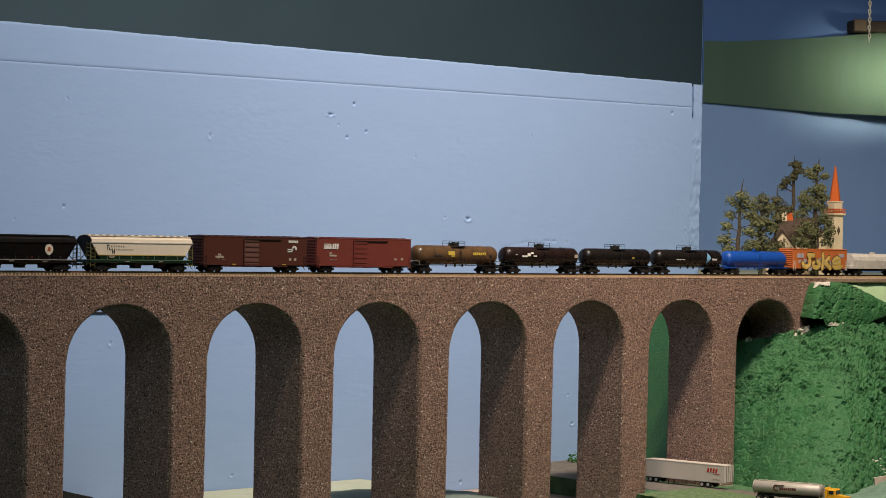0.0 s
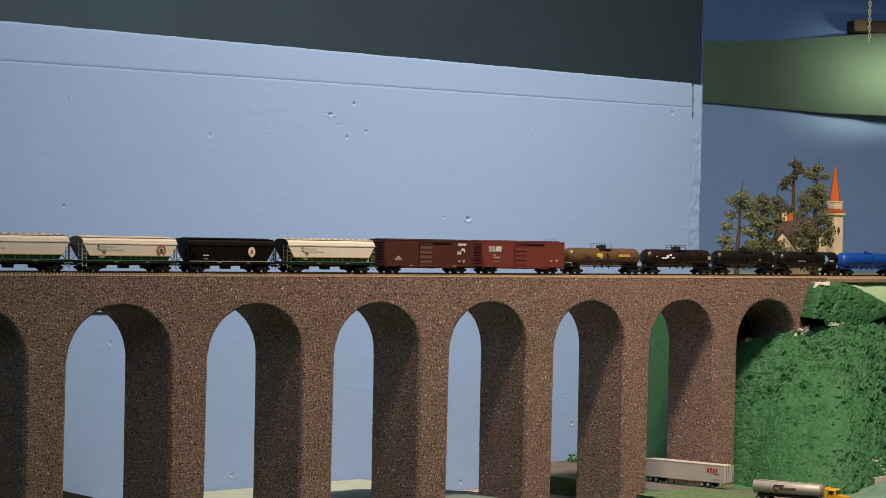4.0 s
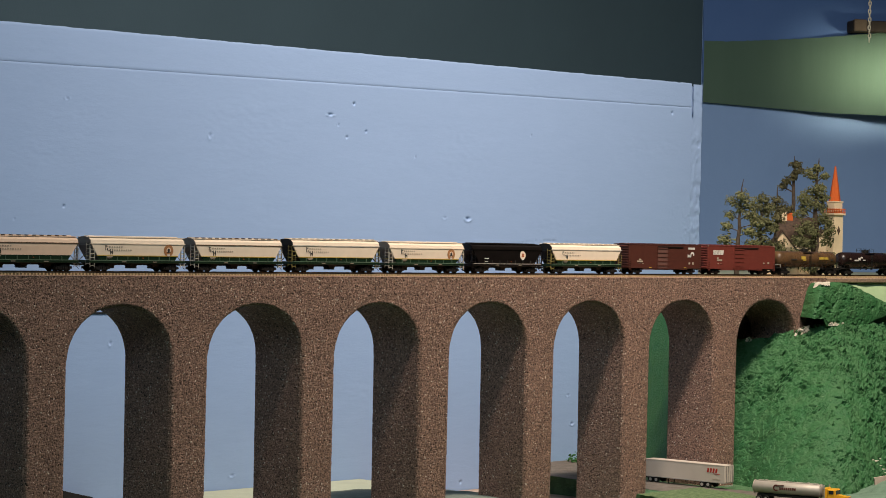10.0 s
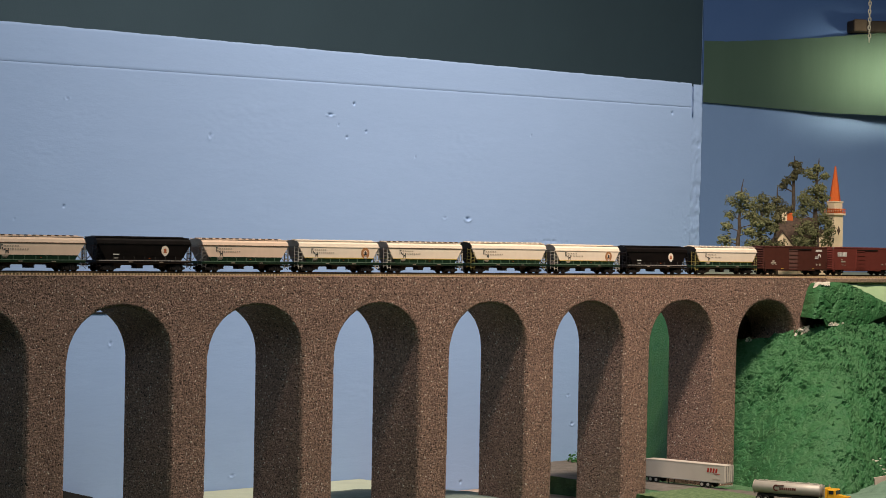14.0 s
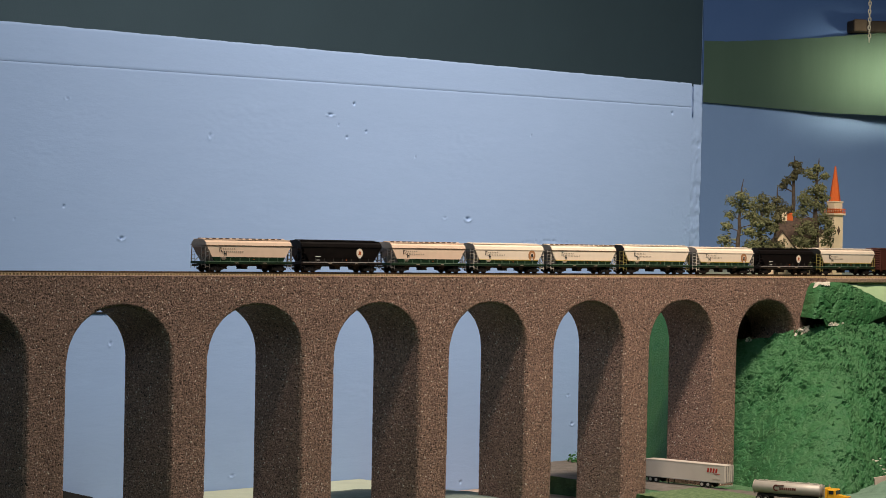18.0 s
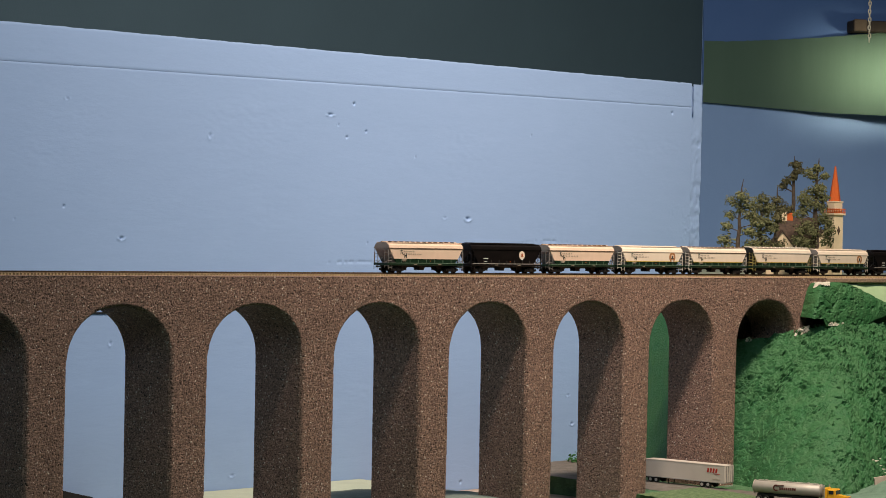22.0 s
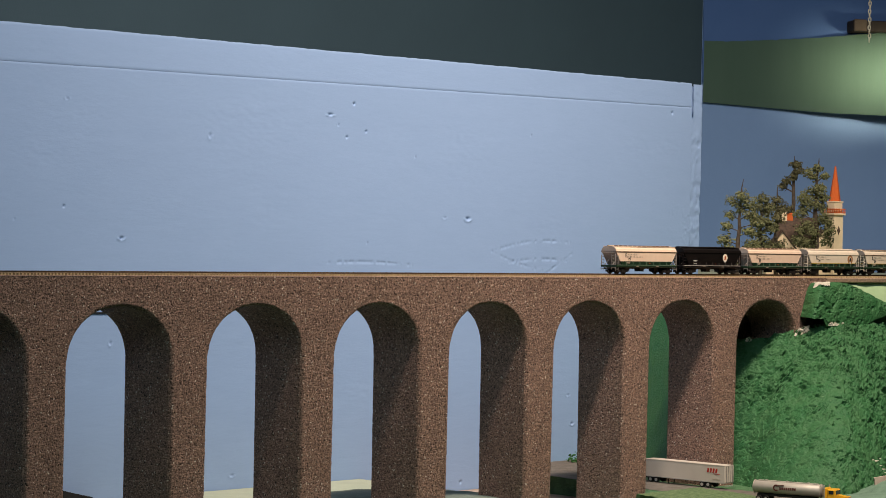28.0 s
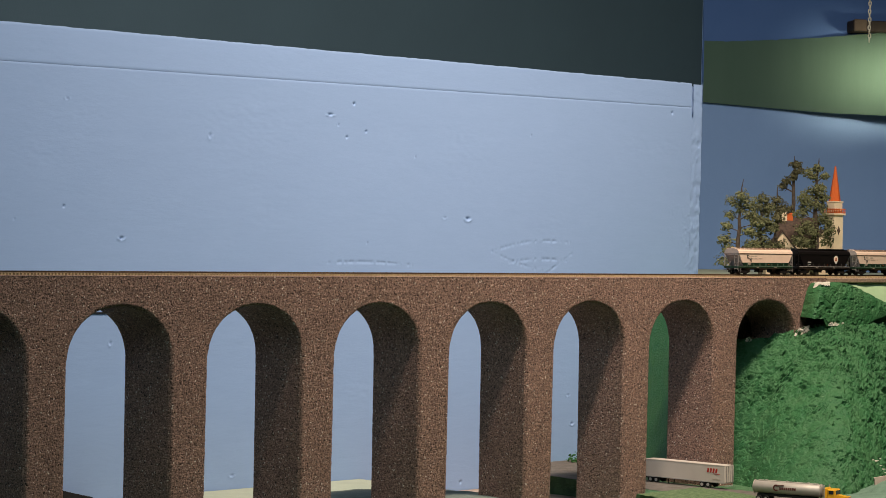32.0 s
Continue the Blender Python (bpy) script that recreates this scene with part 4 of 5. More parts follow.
def boxcar(L, H, paint, door, label, logo):
    car = thing("boxcar", label, "boxcar", group="freight train")
    h, y = L / 2, 0.0100
    z0 = 0.0058
    part("body", B(-h, h, -y, y, z0, H - 0.0010, 0.0003), paint, car)
    bm = bmesh.new()
    loft(bm, [[(x, -y - 0.0002, H - 0.0012), (x, y + 0.0002, H - 0.0012), (x, y + 0.0002, H - 0.0006), (x, 0, H), (x, -y - 0.0002, H - 0.0006)] for x in (-h - 0.0002, h + 0.0002)])
    part("roof", bm, paint, car)
    bm = bmesh.new()
    for k in range(1, 14):
        x = -h + L * k / 14
        box(bm, x - 0.0003, x + 0.0003, -y * 0.97, y * 0.97, H - 0.0005, H + 0.0002)
    part("roof_ribs", bm, paint, car)
    for s in (-1, 1):
        part("ribbed_end", corrugated(s, h, y * 0.9, z0 + 0.0006, H - 0.0016), paint, car)
    dw, dx = L * 0.068, -L * 0.045
    for s in (-1, 1):
        ya = s * y
        d = part("door", B(dx - dw, dx + dw, min(ya, ya + s * 0.0005), max(ya, ya + s * 0.0005), z0 + 0.0006, H - 0.0030, 0.0001), door, car, "ribbed sliding door")
        bm = bmesh.new()
        for k in range(5):
            z = z0 + 0.0030 + k * (H - z0 - 0.008) / 4
            box(bm, dx - dw, dx + dw, min(ya + s * 0.0004, ya + s * 0.0009), max(ya + s * 0.0004, ya + s * 0.0009), z - 0.0003, z + 0.0003)
        box(bm, dx - dw - 0.0012, dx - dw - 0.0004, min(ya, ya + s * 0.0009), max(ya, ya + s * 0.0009), z0 + 0.0004, H - 0.0028)
        part("door_ribs", bm, paint, d)
        bm = B(dx - dw, dx + dw * 4.2, min(ya, ya + s * 0.0008), max(ya, ya + s * 0.0008), H - 0.0034, H - 0.0026)
        part("door_rail", bm, UNDER, d)
        part("lower_rail", B(dx - dw, dx + dw * 3.6, min(ya, ya + s * 0.0008), max(ya, ya + s * 0.0008), z0 - 0.0006, z0 + 0.0004), paint, d)
    part("sill", B(-h * 0.62, h * 0.62, -y + 0.0003, y - 0.0003, z0 - 0.0014, z0), paint, car)
    part("underframe", B(-h, h, -0.0018, 0.0018, 0.0045, z0), UNDER, car)
    bm = B(-0.012, -0.004, -0.007, -0.003, 0.0042, 0.0066, 0.0005)
    tube(bm, (0.004, -0.004, 0.0054), (0.013, -0.004, 0.0054), 0.0014, 10)
    part("brake_gear", bm, UNDER, car)
    for s in (-1, 1):
        for w in (-1, 1):
            ladder(car, s * (h - 0.0004), s * (h - 0.0034), w * (y + 0.0002), z0 - 0.002, z0 + 0.0085, 5, paint)
            part("corner_tab", B(min(s * h, s * (h - 0.0022)), max(s * h, s * (h - 0.0022)), min(w * y, w * (y - 0.0040)), max(w * y, w * (y - 0.0040)), H - 0.0020, H - 0.0004), LIGHTBAR if logo == "block" else paint, car)
        truck(car, s * (h - 0.0155))
    coupler(car, L)
    Y = -y - 0.0003
    if logo == "wheel":
        q, z = h * 0.70, H * 0.66
        bm = bmesh.new()
        box(bm, q - 0.0050, q + 0.0012, Y, -y, z - 0.0030, z - 0.0018)
        box(bm, q - 0.0050, q + 0.0012, Y, -y, z - 0.0012, z - 0.0002)
        for a in range(9):
            t0, t1 = math.pi * (1.05 - a * 0.125), math.pi * (1.05 - (a + 1) * 0.125)
            bm2 = [(q + 0.0028 + 0.0030 * math.cos(t0), z + 0.0032 * math.sin(t0) - 0.0005), (q + 0.0028 + 0.0030 * math.cos(t1), z + 0.0032 * math.sin(t1) - 0.0005),
                   (q + 0.0028 + 0.0014 * math.cos(t1), z + 0.0015 * math.sin(t1) - 0.0005), (q + 0.0028 + 0.0014 * math.cos(t0), z + 0.0015 * math.sin(t0) - 0.0005)]
            prism(bm, bm2, Y, -y)
        box(bm, q - 0.0002, q + 0.0012, Y, -y, z - 0.0030, z + 0.0004)
        part("logo", bm, WHITEMARK, car, "white wheel-on-rail shaped mark")
        bars(car, [(q - 0.0034 + k * 0.00195, z + 0.0062, 0.0014, 0.0021, Y) for k in range(6)], WHITEMARK, "white name reduced to bars")
        bars(car, [(-h * 0.70, H * 0.475, 0.0034, 0.0016, Y), (-h * 0.70, H * 0.415, 0.0092, 0.0016, Y), (-h * 0.72, H * 0.355, 0.0030, 0.0004, Y), (-h * 0.62, H * 0.35, 0.003, 0.0004, Y),
                   (q - 0.002, H * 0.36, 0.0026, 0.0020, Y), (q + 0.004, H * 0.36, 0.0026, 0.0024, Y)], PALEMARK, "pale number and data as bars")
        bars(car, [(-h * 0.42, 0.0066, 0.004, 0.0008, Y), (h * 0.55, 0.0066, 0.004, 0.0008, Y)], YELLOW, "yellow tabs on the sill")
    else:
        q, z = -h * 0.70, H * 0.735
        bm = bmesh.new()
        for k in range(5):
            box(bm, q - 0.0092, q + 0.0006 - k * 0.0002, Y, -y, z - 0.0022 + k * 0.0010, z - 0.00155 + k * 0.0010)
        for k in range(3):
            prism(bm, [(q + 0.0010 + k * 0.0026, z - 0.0022), (q + 0.0030 + k * 0.0026, z - 0.0022), (q + 0.0036 + k * 0.0026, z + 0.0026), (q + 0.0016 + k * 0.0026, z + 0.0026)], Y, -y)
        part("logo", bm, WHITEMARK, car, "white striped block mark")
        bars(car, [(q - 0.001, H * 0.55, 0.0026, 0.0014, Y), (q + 0.002, H * 0.48, 0.0086, 0.0016, Y), (q, H * 0.36, 0.0030, 0.0005, Y), (q + 0.005, H * 0.355, 0.004, 0.0004, Y),
                   (h * 0.66, H * 0.39, 0.003, 0.0016, Y), (h * 0.80, H * 0.40, 0.003, 0.0022, Y)], PALEMARK, "pale number and data as bars")
    return car


def dome_ring(L, r, zc, seg=28):
    rings = []
    h = L / 2
    for x, k in ((-1, 0.12), (-0.992, 0.42), (-0.975, 0.68), (-0.95, 0.86), (-0.92, 0.96), (-0.885, 1.0), (0.885, 1.0), (0.92, 0.96), (0.95, 0.86), (0.975, 0.68), (0.992, 0.42), (1, 0.12)):
        rings.append([(x * h, r * k * math.cos(a / seg * 2 * math.pi), zc + r * k * math.sin(a / seg * 2 * math.pi)) for a in range(seg)])
    return rings


def tankcar(L, top, r, paint, label, marks=(), frame_paint=None, dome=True):
    car = thing("tank_car", label, "tank car", group="freight train")
    zc = top - r
    bm = bmesh.new()
    loft(bm, dome_ring(L, r, zc))
    part("tank", bm, paint, car, smooth=True)
    for k in (-0.30, 0.30):
        part("band", tube(bmesh.new(), (k * L - 0.0004, 0, zc), (k * L + 0.0004, 0, zc), r + 0.0002, 28), paint, car)
    fp = frame_paint or UNDER
    for s in (-1, 1):
        part("stub_sill", B(min(s * L / 2, s * (L / 2 - 0.020)), max(s * L / 2, s * (L / 2 - 0.020)), -0.0030, 0.0030, 0.0056, zc - r * 0.80, 0.0003), fp, car)
        part("end_platform", B(min(s * L / 2, s * (L / 2 - 0.006)), max(s * L / 2, s * (L / 2 - 0.006)), -0.0088, 0.0088, 0.0066, 0.0078, 0.0002), fp, car)
    bm = bmesh.new()
    for s in (-1, 1):
        box(bm, -L / 2 + 0.004, L / 2 - 0.004, s * 0.0080 - 0.0009, s * 0.0080 + 0.0009, 0.0070, 0.0076)
        for k in range(6):
            x = -L / 2 + 0.012 + (L - 0.024) * k / 5
            tube(bm, (x, s * 0.0075, 0.0073), (x, s * r * 0.80, zc - r * 0.55), 0.0003, 5)
    part("running_boards", bm, fp, car)
    bm = bmesh.new()
    for k in (-0.012, 0.0, 0.010):
        tube(bm, (k, -0.002, 0.0056), (k, -0.002, zc - r * 0.9), 0.0008, 8)
    part("valves", bm, UNDER, car)
    if dome:
        bm = bmesh.new()
        tube(bm, (0, 0, top - 0.0008), (0, 0, top + 0.0028), 0.0030, 16)
        tube(bm, (0, 0, top + 0.0028), (0, 0, top + 0.0034), 0.0016, 12)
        tube(bm, (-0.0055, 0, top - 0.0008), (-0.0055, 0, top + 0.0026), 0.0013, 10)
        tube(bm, (0.0052, 0, top - 0.0008), (0.0052, 0, top + 0.0032), 0.0012, 10)
        box(bm, 0.0026, 0.0040, -0.0012, 0.0012, top - 0.0004, top + 0.0024)
        part("dome", bm, UNDER, car, "black hatch and valves")
        bm = bmesh.new()
        a, b, z0, z1 = 0.0090, 0.0058, top - 0.0002, top + 0.0042
        for s in (-1, 1):
            for c in (-1, 0, 1):
                tube(bm, (c * a, s * b, z0 - 0.0008), (c * a, s * b, z1), 0.00022, 5)
            for z in (z1, (z0 + z1) / 2):
                tube(bm, (-a, s * b, z), (a, s * b, z), 0.00022, 5)
        for s in (-1, 1):
            tube(bm, (s * a, -b, z1), (s * a, b, z1), 0.00022, 5)
            box(bm, -a, a, s * b - 0.0016, s * b + 0.0010, z0 - 0.0006, z0 - 0.0001)
        part("platform_railing", bm, UNDER, car, "black railing round the hatch")
        ladder(car, -0.0012, 0.0012, -r - 0.0007, 0.0062, zc + r * 0.75, 9, UNDER)
    else:
        bm = bmesh.new()
        tube(bm, (0, 0, top - 0.0008), (0, 0, top + 0.0026), 0.0020, 14)
        box(bm, -0.007, 0.007, -0.004, 0.004, top - 0.0004, top + 0.0003)
        part("dome", bm, paint, car)
        ladder(car, -0.0012, 0.0012, -r - 0.0007, 0.0062, zc + r * 0.75, 9, paint)
    for s in (-1, 1):
        truck(car, s * (L / 2 - 0.0105))
        bm = bmesh.new()
        for w in (-1, 1):
            tube(bm, (s * (L / 2 - 0.0006), w * 0.0084, 0.0074), (s * (L / 2 - 0.0006), w * 0.0084, 0.0110), 0.00022, 5)
        tube(bm, (s * (L / 2 - 0.0006), -0.0084, 0.0110), (s * (L / 2 - 0.0006), 0.0084, 0.0110), 0.00022, 5)
        part("end_rail", bm, LIGHTBAR if paint is BRONZE else UNDER, car)
    coupler(car, L)
    for mat, rows, lab in marks:
        bm = bmesh.new()
        for x, z, w, hh in rows:
            zz = (z - zc) / r
            yy = -r * math.sqrt(max(0.0, 1 - zz * zz))
            tilt = math.asin(max(-1, min(1, zz)))
            m = Matrix.Translation((x, yy, z)) @ Matrix.Rotation(-tilt, 4, "X")
            box(bm, -w / 2, w / 2, -0.0003, 0.0004, -hh / 2, hh / 2, 0.0, m)
        part("marking", bm, mat, car, lab)["kind"] = "stuff"
    return car


def strokes(lines, wide, y):
    """Sprayed strokes along lines of x and z, with round joints."""
    bm = bmesh.new()
    for line in lines:
        for p, q in zip(line, line[1:]):
            a, b = Vector((p[0], 0, p[1])), Vector((q[0], 0, q[1]))
            n = Vector((-(b - a).z, 0, (b - a).x)).normalized() * wide
            prism(bm, [(c.x, c.z) for c in (a + n, a - n, b - n, b + n)], y, y + 0.0002)
        for k, p in enumerate(line):
            prism(bm, [(p[0] + wide * math.cos(t * 0.785), p[1] + wide * math.sin(t * 0.785)) for t in range(8)], y - 0.00005, y + 0.00015)
    return bm


def curls(rnd, n, x0, x1, z0, z1, y, r):
    """Fat looping strokes like sprayed letters without being any."""
    bm = bmesh.new()
    for k in range(n):
        cx, cz = rnd.uniform(x0, x1), rnd.uniform(z0, z1)
        a0, rr = rnd.uniform(0, 6.28), rnd.uniform(0.5, 1.0) * r
        for j in range(7):
            t, t2 = a0 + j * 0.55, a0 + (j + 1) * 0.55
            w = rr * 0.42
            prism(bm, [(cx + (rr + w) * math.cos(t), cz + (rr + w) * math.sin(t)), (cx + (rr + w) * math.cos(t2), cz + (rr + w) * math.sin(t2)),
                       (cx + (rr - w) * math.cos(t2), cz + (rr - w) * math.sin(t2)), (cx + (rr - w) * math.cos(t), cz + (rr - w) * math.sin(t))], y, y + 0.0002)
    return bm


def sprayed_car():
    car = thing("boxcar", "orange boxcar covered in yellow sprayed shapes", "boxcar", group="freight train")
    L, H, y = 0.103, 0.0287, 0.0098
    h = L / 2
    part("body", B(-h, h, -y, y, 0.0068, H - 0.001, 0.0003), ORANGE, car)
    part("roof", B(-h - 0.0003, h + 0.0003, -y - 0.0003, y + 0.0003, H - 0.0012, H, 0.0003), ORANGE, car)
    for s in (-1, 1):
        part("ribbed_end", corrugated(s, h, y * 0.9, 0.0074, H - 0.0016), ORANGE, car)
    part("door", B(-0.010, 0.008, -y - 0.0003, -y, 0.008, H - 0.003), ORANGE, car)
    rnd = random.Random(9)
    part("marking", curls(rnd, 7, -h + 0.012, h - 0.012, 0.0105, 0.015, -y - 0.0005, 0.0050), SPRAYGREY, car, "grey sprayed clouds")
    word = (((-0.004, 0.0215), (-0.010, 0.0215), (-0.0085, 0.0190), (-0.0085, 0.0120), (-0.0115, 0.0095), (-0.0150, 0.0105), (-0.0160, 0.0135)),
            ((-0.002, 0.0150), (-0.0045, 0.0130), (-0.0040, 0.0100), (-0.0010, 0.0088), (0.0020, 0.0105), (0.0022, 0.0140), (-0.0005, 0.0155), (-0.002, 0.0150)),
            ((0.0060, 0.0225), (0.0065, 0.0150), (0.0058, 0.0085)), ((0.0130, 0.0190), (0.0080, 0.0140), (0.0105, 0.0125), (0.0145, 0.0085)),
            ((0.0180, 0.0130), (0.0245, 0.0140), (0.0250, 0.0170), (0.0220, 0.0190), (0.0185, 0.0165), (0.0175, 0.0120), (0.0200, 0.0092), (0.0260, 0.0098)))
    for wide, lift, paint, lab in ((0.0034, 0.0008, MARK, "dark sprayed outline"), (0.0026, 0.0011, SPRAY, "fat yellow sprayed letters"), (0.0003, 0.0014, SPRAYPALE, "pale spray highlights")):
        part("marking", strokes([[(x * 1.72 - 0.0075, z * 1.08 - 0.0016) for x, z in line] for line in word], wide, -y - lift), paint, car, lab)
    part("marking", curls(rnd, 5, 0.028, h - 0.010, 0.0105, 0.0175, -y - 0.0009, 0.0026), SPRAY, car, "small yellow sprayed loops")
    part("marking", curls(rnd, 4, -h + 0.016, -0.020, 0.0105, 0.018, -y - 0.0009, 0.0024), MARK, car, "small dark sprayed loops")
    bars(car, [(-h * 0.75, 0.021, 0.012, 0.005, -y - 0.0004), (h * 0.78, 0.0215, 0.009, 0.004, -y - 0.0004)], SPRAYGREY, "pale grey painted blocks")
    part("underframe", B(-h, h, -0.0018, 0.0018, 0.0045, 0.0068), UNDER, car)
    for s in (-1, 1):
        truck(car, s * (h - 0.0150))
        ladder(car, s * (h - 0.0004), s * (h - 0.0034), -y - 0.0002, 0.005, 0.0155, 5, LIGHTBAR)
    coupler(car, L)
    return car


def pale_car():
    car = thing("covered_coil_car", "pale grey car with a rounded ribbed hood", "freight car", group="freight train")
    L, y = 0.108, 0.0098
    h = L / 2
    bm = bmesh.new()
    prof = [(-y, 0.0105), (-y, 0.0165), (-y * 0.86, 0.0205), (-y * 0.5, 0.0232), (0, 0.0242), (y * 0.5, 0.0232), (y * 0.86, 0.0205), (y, 0.0165), (y, 0.0105)]
    loft(bm, [[(x, a, c) for a, c in prof] for x in (-h + 0.003, h - 0.003)])
    part("hood", bm, PALECAR, car)
    bm = bmesh.new()
    for k in range(9):
        x = -h + 0.006 + k * (L - 0.012) / 8
        loft(bm, [[(q, a * 1.02, c + 0.0002) for a, c in prof] for q in (x - 0.0004, x + 0.0004)])
    part("hood_ribs", bm, PALECAR, car)
    part("lifting_bracket", B(-0.003, 0.003, -0.002, 0.002, 0.024, 0.0262, 0.0004), PALECAR, car)
    part("body", B(-h, h, -y, y, 0.0070, 0.0108, 0.0003), PALECAR, car)
    part("underframe", B(-h, h, -0.003, 0.003, 0.0045, 0.0072), UNDER, car)
    for s in (-1, 1):
        truck(car, s * (h - 0.0150))
    coupler(car, L)
    return car


TAN_LABEL = "tan and green covered hopper car with dark hatch battens"
cars = []


def add(car, right, length):
    """right: where the car's leading near corner stands at the start."""
    cars.append((car, right - length / 2))


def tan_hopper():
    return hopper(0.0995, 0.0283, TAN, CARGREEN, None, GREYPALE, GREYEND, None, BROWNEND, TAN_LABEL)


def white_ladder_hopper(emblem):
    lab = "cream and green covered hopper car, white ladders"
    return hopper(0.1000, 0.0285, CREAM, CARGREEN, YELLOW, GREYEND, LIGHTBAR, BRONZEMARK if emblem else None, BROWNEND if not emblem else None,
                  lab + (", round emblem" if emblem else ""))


def dark_end_hopper():
    return hopper(0.1080, 0.0295, CREAM, CARGREEN, YELLOW, UNDER, YELLOWDARK, None, PALECAR, "long cream and green hopper car with black ends")


def black_hopper():
    return hopper(0.1000, 0.0285, CARBLACK, CARBLACK, None, CARBLACK, CARBLACK, CREAM, None, "glossy black covered hopper car with a round cream emblem")


# highlight colours for the sill edges; the green also paints the side posts
SILLPALE = material("pale_sill_highlight", (0.40, 0.36, 0.32), 0.5, grain=200, amount=0.5)
SILLGREEN = material("green_sill_highlight_and_posts", (0.13, 0.19, 0.125), 0.5, grain=200, amount=0.5)
GREYPALE = material("light_grey_end_paint", (0.34, 0.29, 0.26), 0.5, second=(0.24, 0.20, 0.18), grain=150, amount=0.5)
BRONZEMARK = material("tan_emblem_paint", (0.42, 0.19, 0.08), 0.5, grain=200, amount=0.3)
YELLOWDARK = material("dull_yellow_rungs", (0.30, 0.24, 0.07), 0.5, grain=200, amount=0.3)
SILLGREY = material("grimy_black_sill", (0.035, 0.03, 0.027), 0.4, second=(0.08, 0.07, 0.06), grain=60, amount=0.5)

tan1 = tan_hopper()
add(tan1, 0.4248, 0.0995)
add(copy_thing(tan1, pose(0, 0, 0)), 0.6476, 0.1005)
black1 = black_hopper()
add(black1, 0.5357, 0.100)
add(copy_thing(black1, pose(0, 0, 0)), 1.2115, 0.100)
emb1 = white_ladder_hopper(True)
add(emb1, 0.7585, 0.100)
add(copy_thing(emb1, pose(0, 0, 0)), 1.1005, 0.100)
add(white_ladder_hopper(False), 0.8690, 0.100)
long1 = dark_end_hopper()
add(long1, 0.9885, 0.108)
add(copy_thing(long1, pose(0, 0, 0)), 1.3328, 0.108)
add(boxcar(0.1190, 0.0310, OXIDE, DOORRED, "dark brown boxcar with a white wheel-shaped mark", "wheel"), 1.4630, 0.1190)
add(boxcar(0.1190, 0.0312, REDOX, REDOX, "red oxide boxcar with a white striped mark", "block"), 1.5940, 0.1190)
add(tankcar(0.1110, 0.0256, 0.0088, BRONZE, "weathered bronze tank car with faded yellow markings",
            ((YELLOW, [(-0.012, 0.0185, 0.0085, 0.0036), (-0.010, 0.0160, 0.0050, 0.0016)] + [(0.0185 + k * 0.0026, 0.0182, 0.0018, 0.0026) for k in range(7)], "faded yellow shapes and lettering bars"),
             (MARK, [(-0.030, 0.0165, 0.010, 0.0012), (0.042, 0.0165, 0.004, 0.0016)], "dark bars"))), 1.7171, 0.1110)
add(tankcar(0.1070, 0.0254, 0.0088, MAROON, "grimy maroon-black tank car with pale sprayed marks",
            ((WHITEMARK, [(-0.024, 0.0180, 0.004, 0.0030), (-0.030, 0.0165, 0.008, 0.0016), (-0.015, 0.0168, 0.005, 0.0012), (-0.019, 0.0195, 0.004, 0.0016)], "pale sprayed patches"),
             (PALEMARK, [(0.046, 0.0170, 0.0050, 0.0034), (-0.042, 0.018, 0.003, 0.0012)], "grey label"))), 1.8362, 0.1070)
add(tankcar(0.1020, 0.0252, 0.0087, SOOT, "sooty black tank car with a small yellow label",
            ((YELLOW, [(0.019, 0.0160, 0.0030, 0.0016)], "small yellow label"),)), 1.9500, 0.1020)
add(tankcar(0.1100, 0.0252, 0.0087, SOOT, "sooty black tank car with a pale blue diamond mark",
            ((LOGOBLUE, [(0.0275 + 0.0010 * k / 6 - 1.05 * (0.0087 - math.sqrt(0.0087 ** 2 - (0.00085 * k) ** 2)), 0.0166 + 0.00085 * k, 0.0074 * (1 - abs(k) / 6.5), 0.00092) for k in range(-6, 7)], "pale blue diamond mark"), (WHITEMARK, [(0.0375, 0.0155, 0.008, 0.0018), (-0.020, 0.0150, 0.014, 0.0007)], "white bars"))), 2.0712, 0.1100)
add(tankcar(0.1065, 0.0249, 0.0087, BLUETANK, "bright blue tank car", frame_paint=BLUETANK, dome=False), 2.1872, 0.1065)
add(sprayed_car(), 2.2975, 0.103)
add(pale_car(), 2.4170, 0.108)


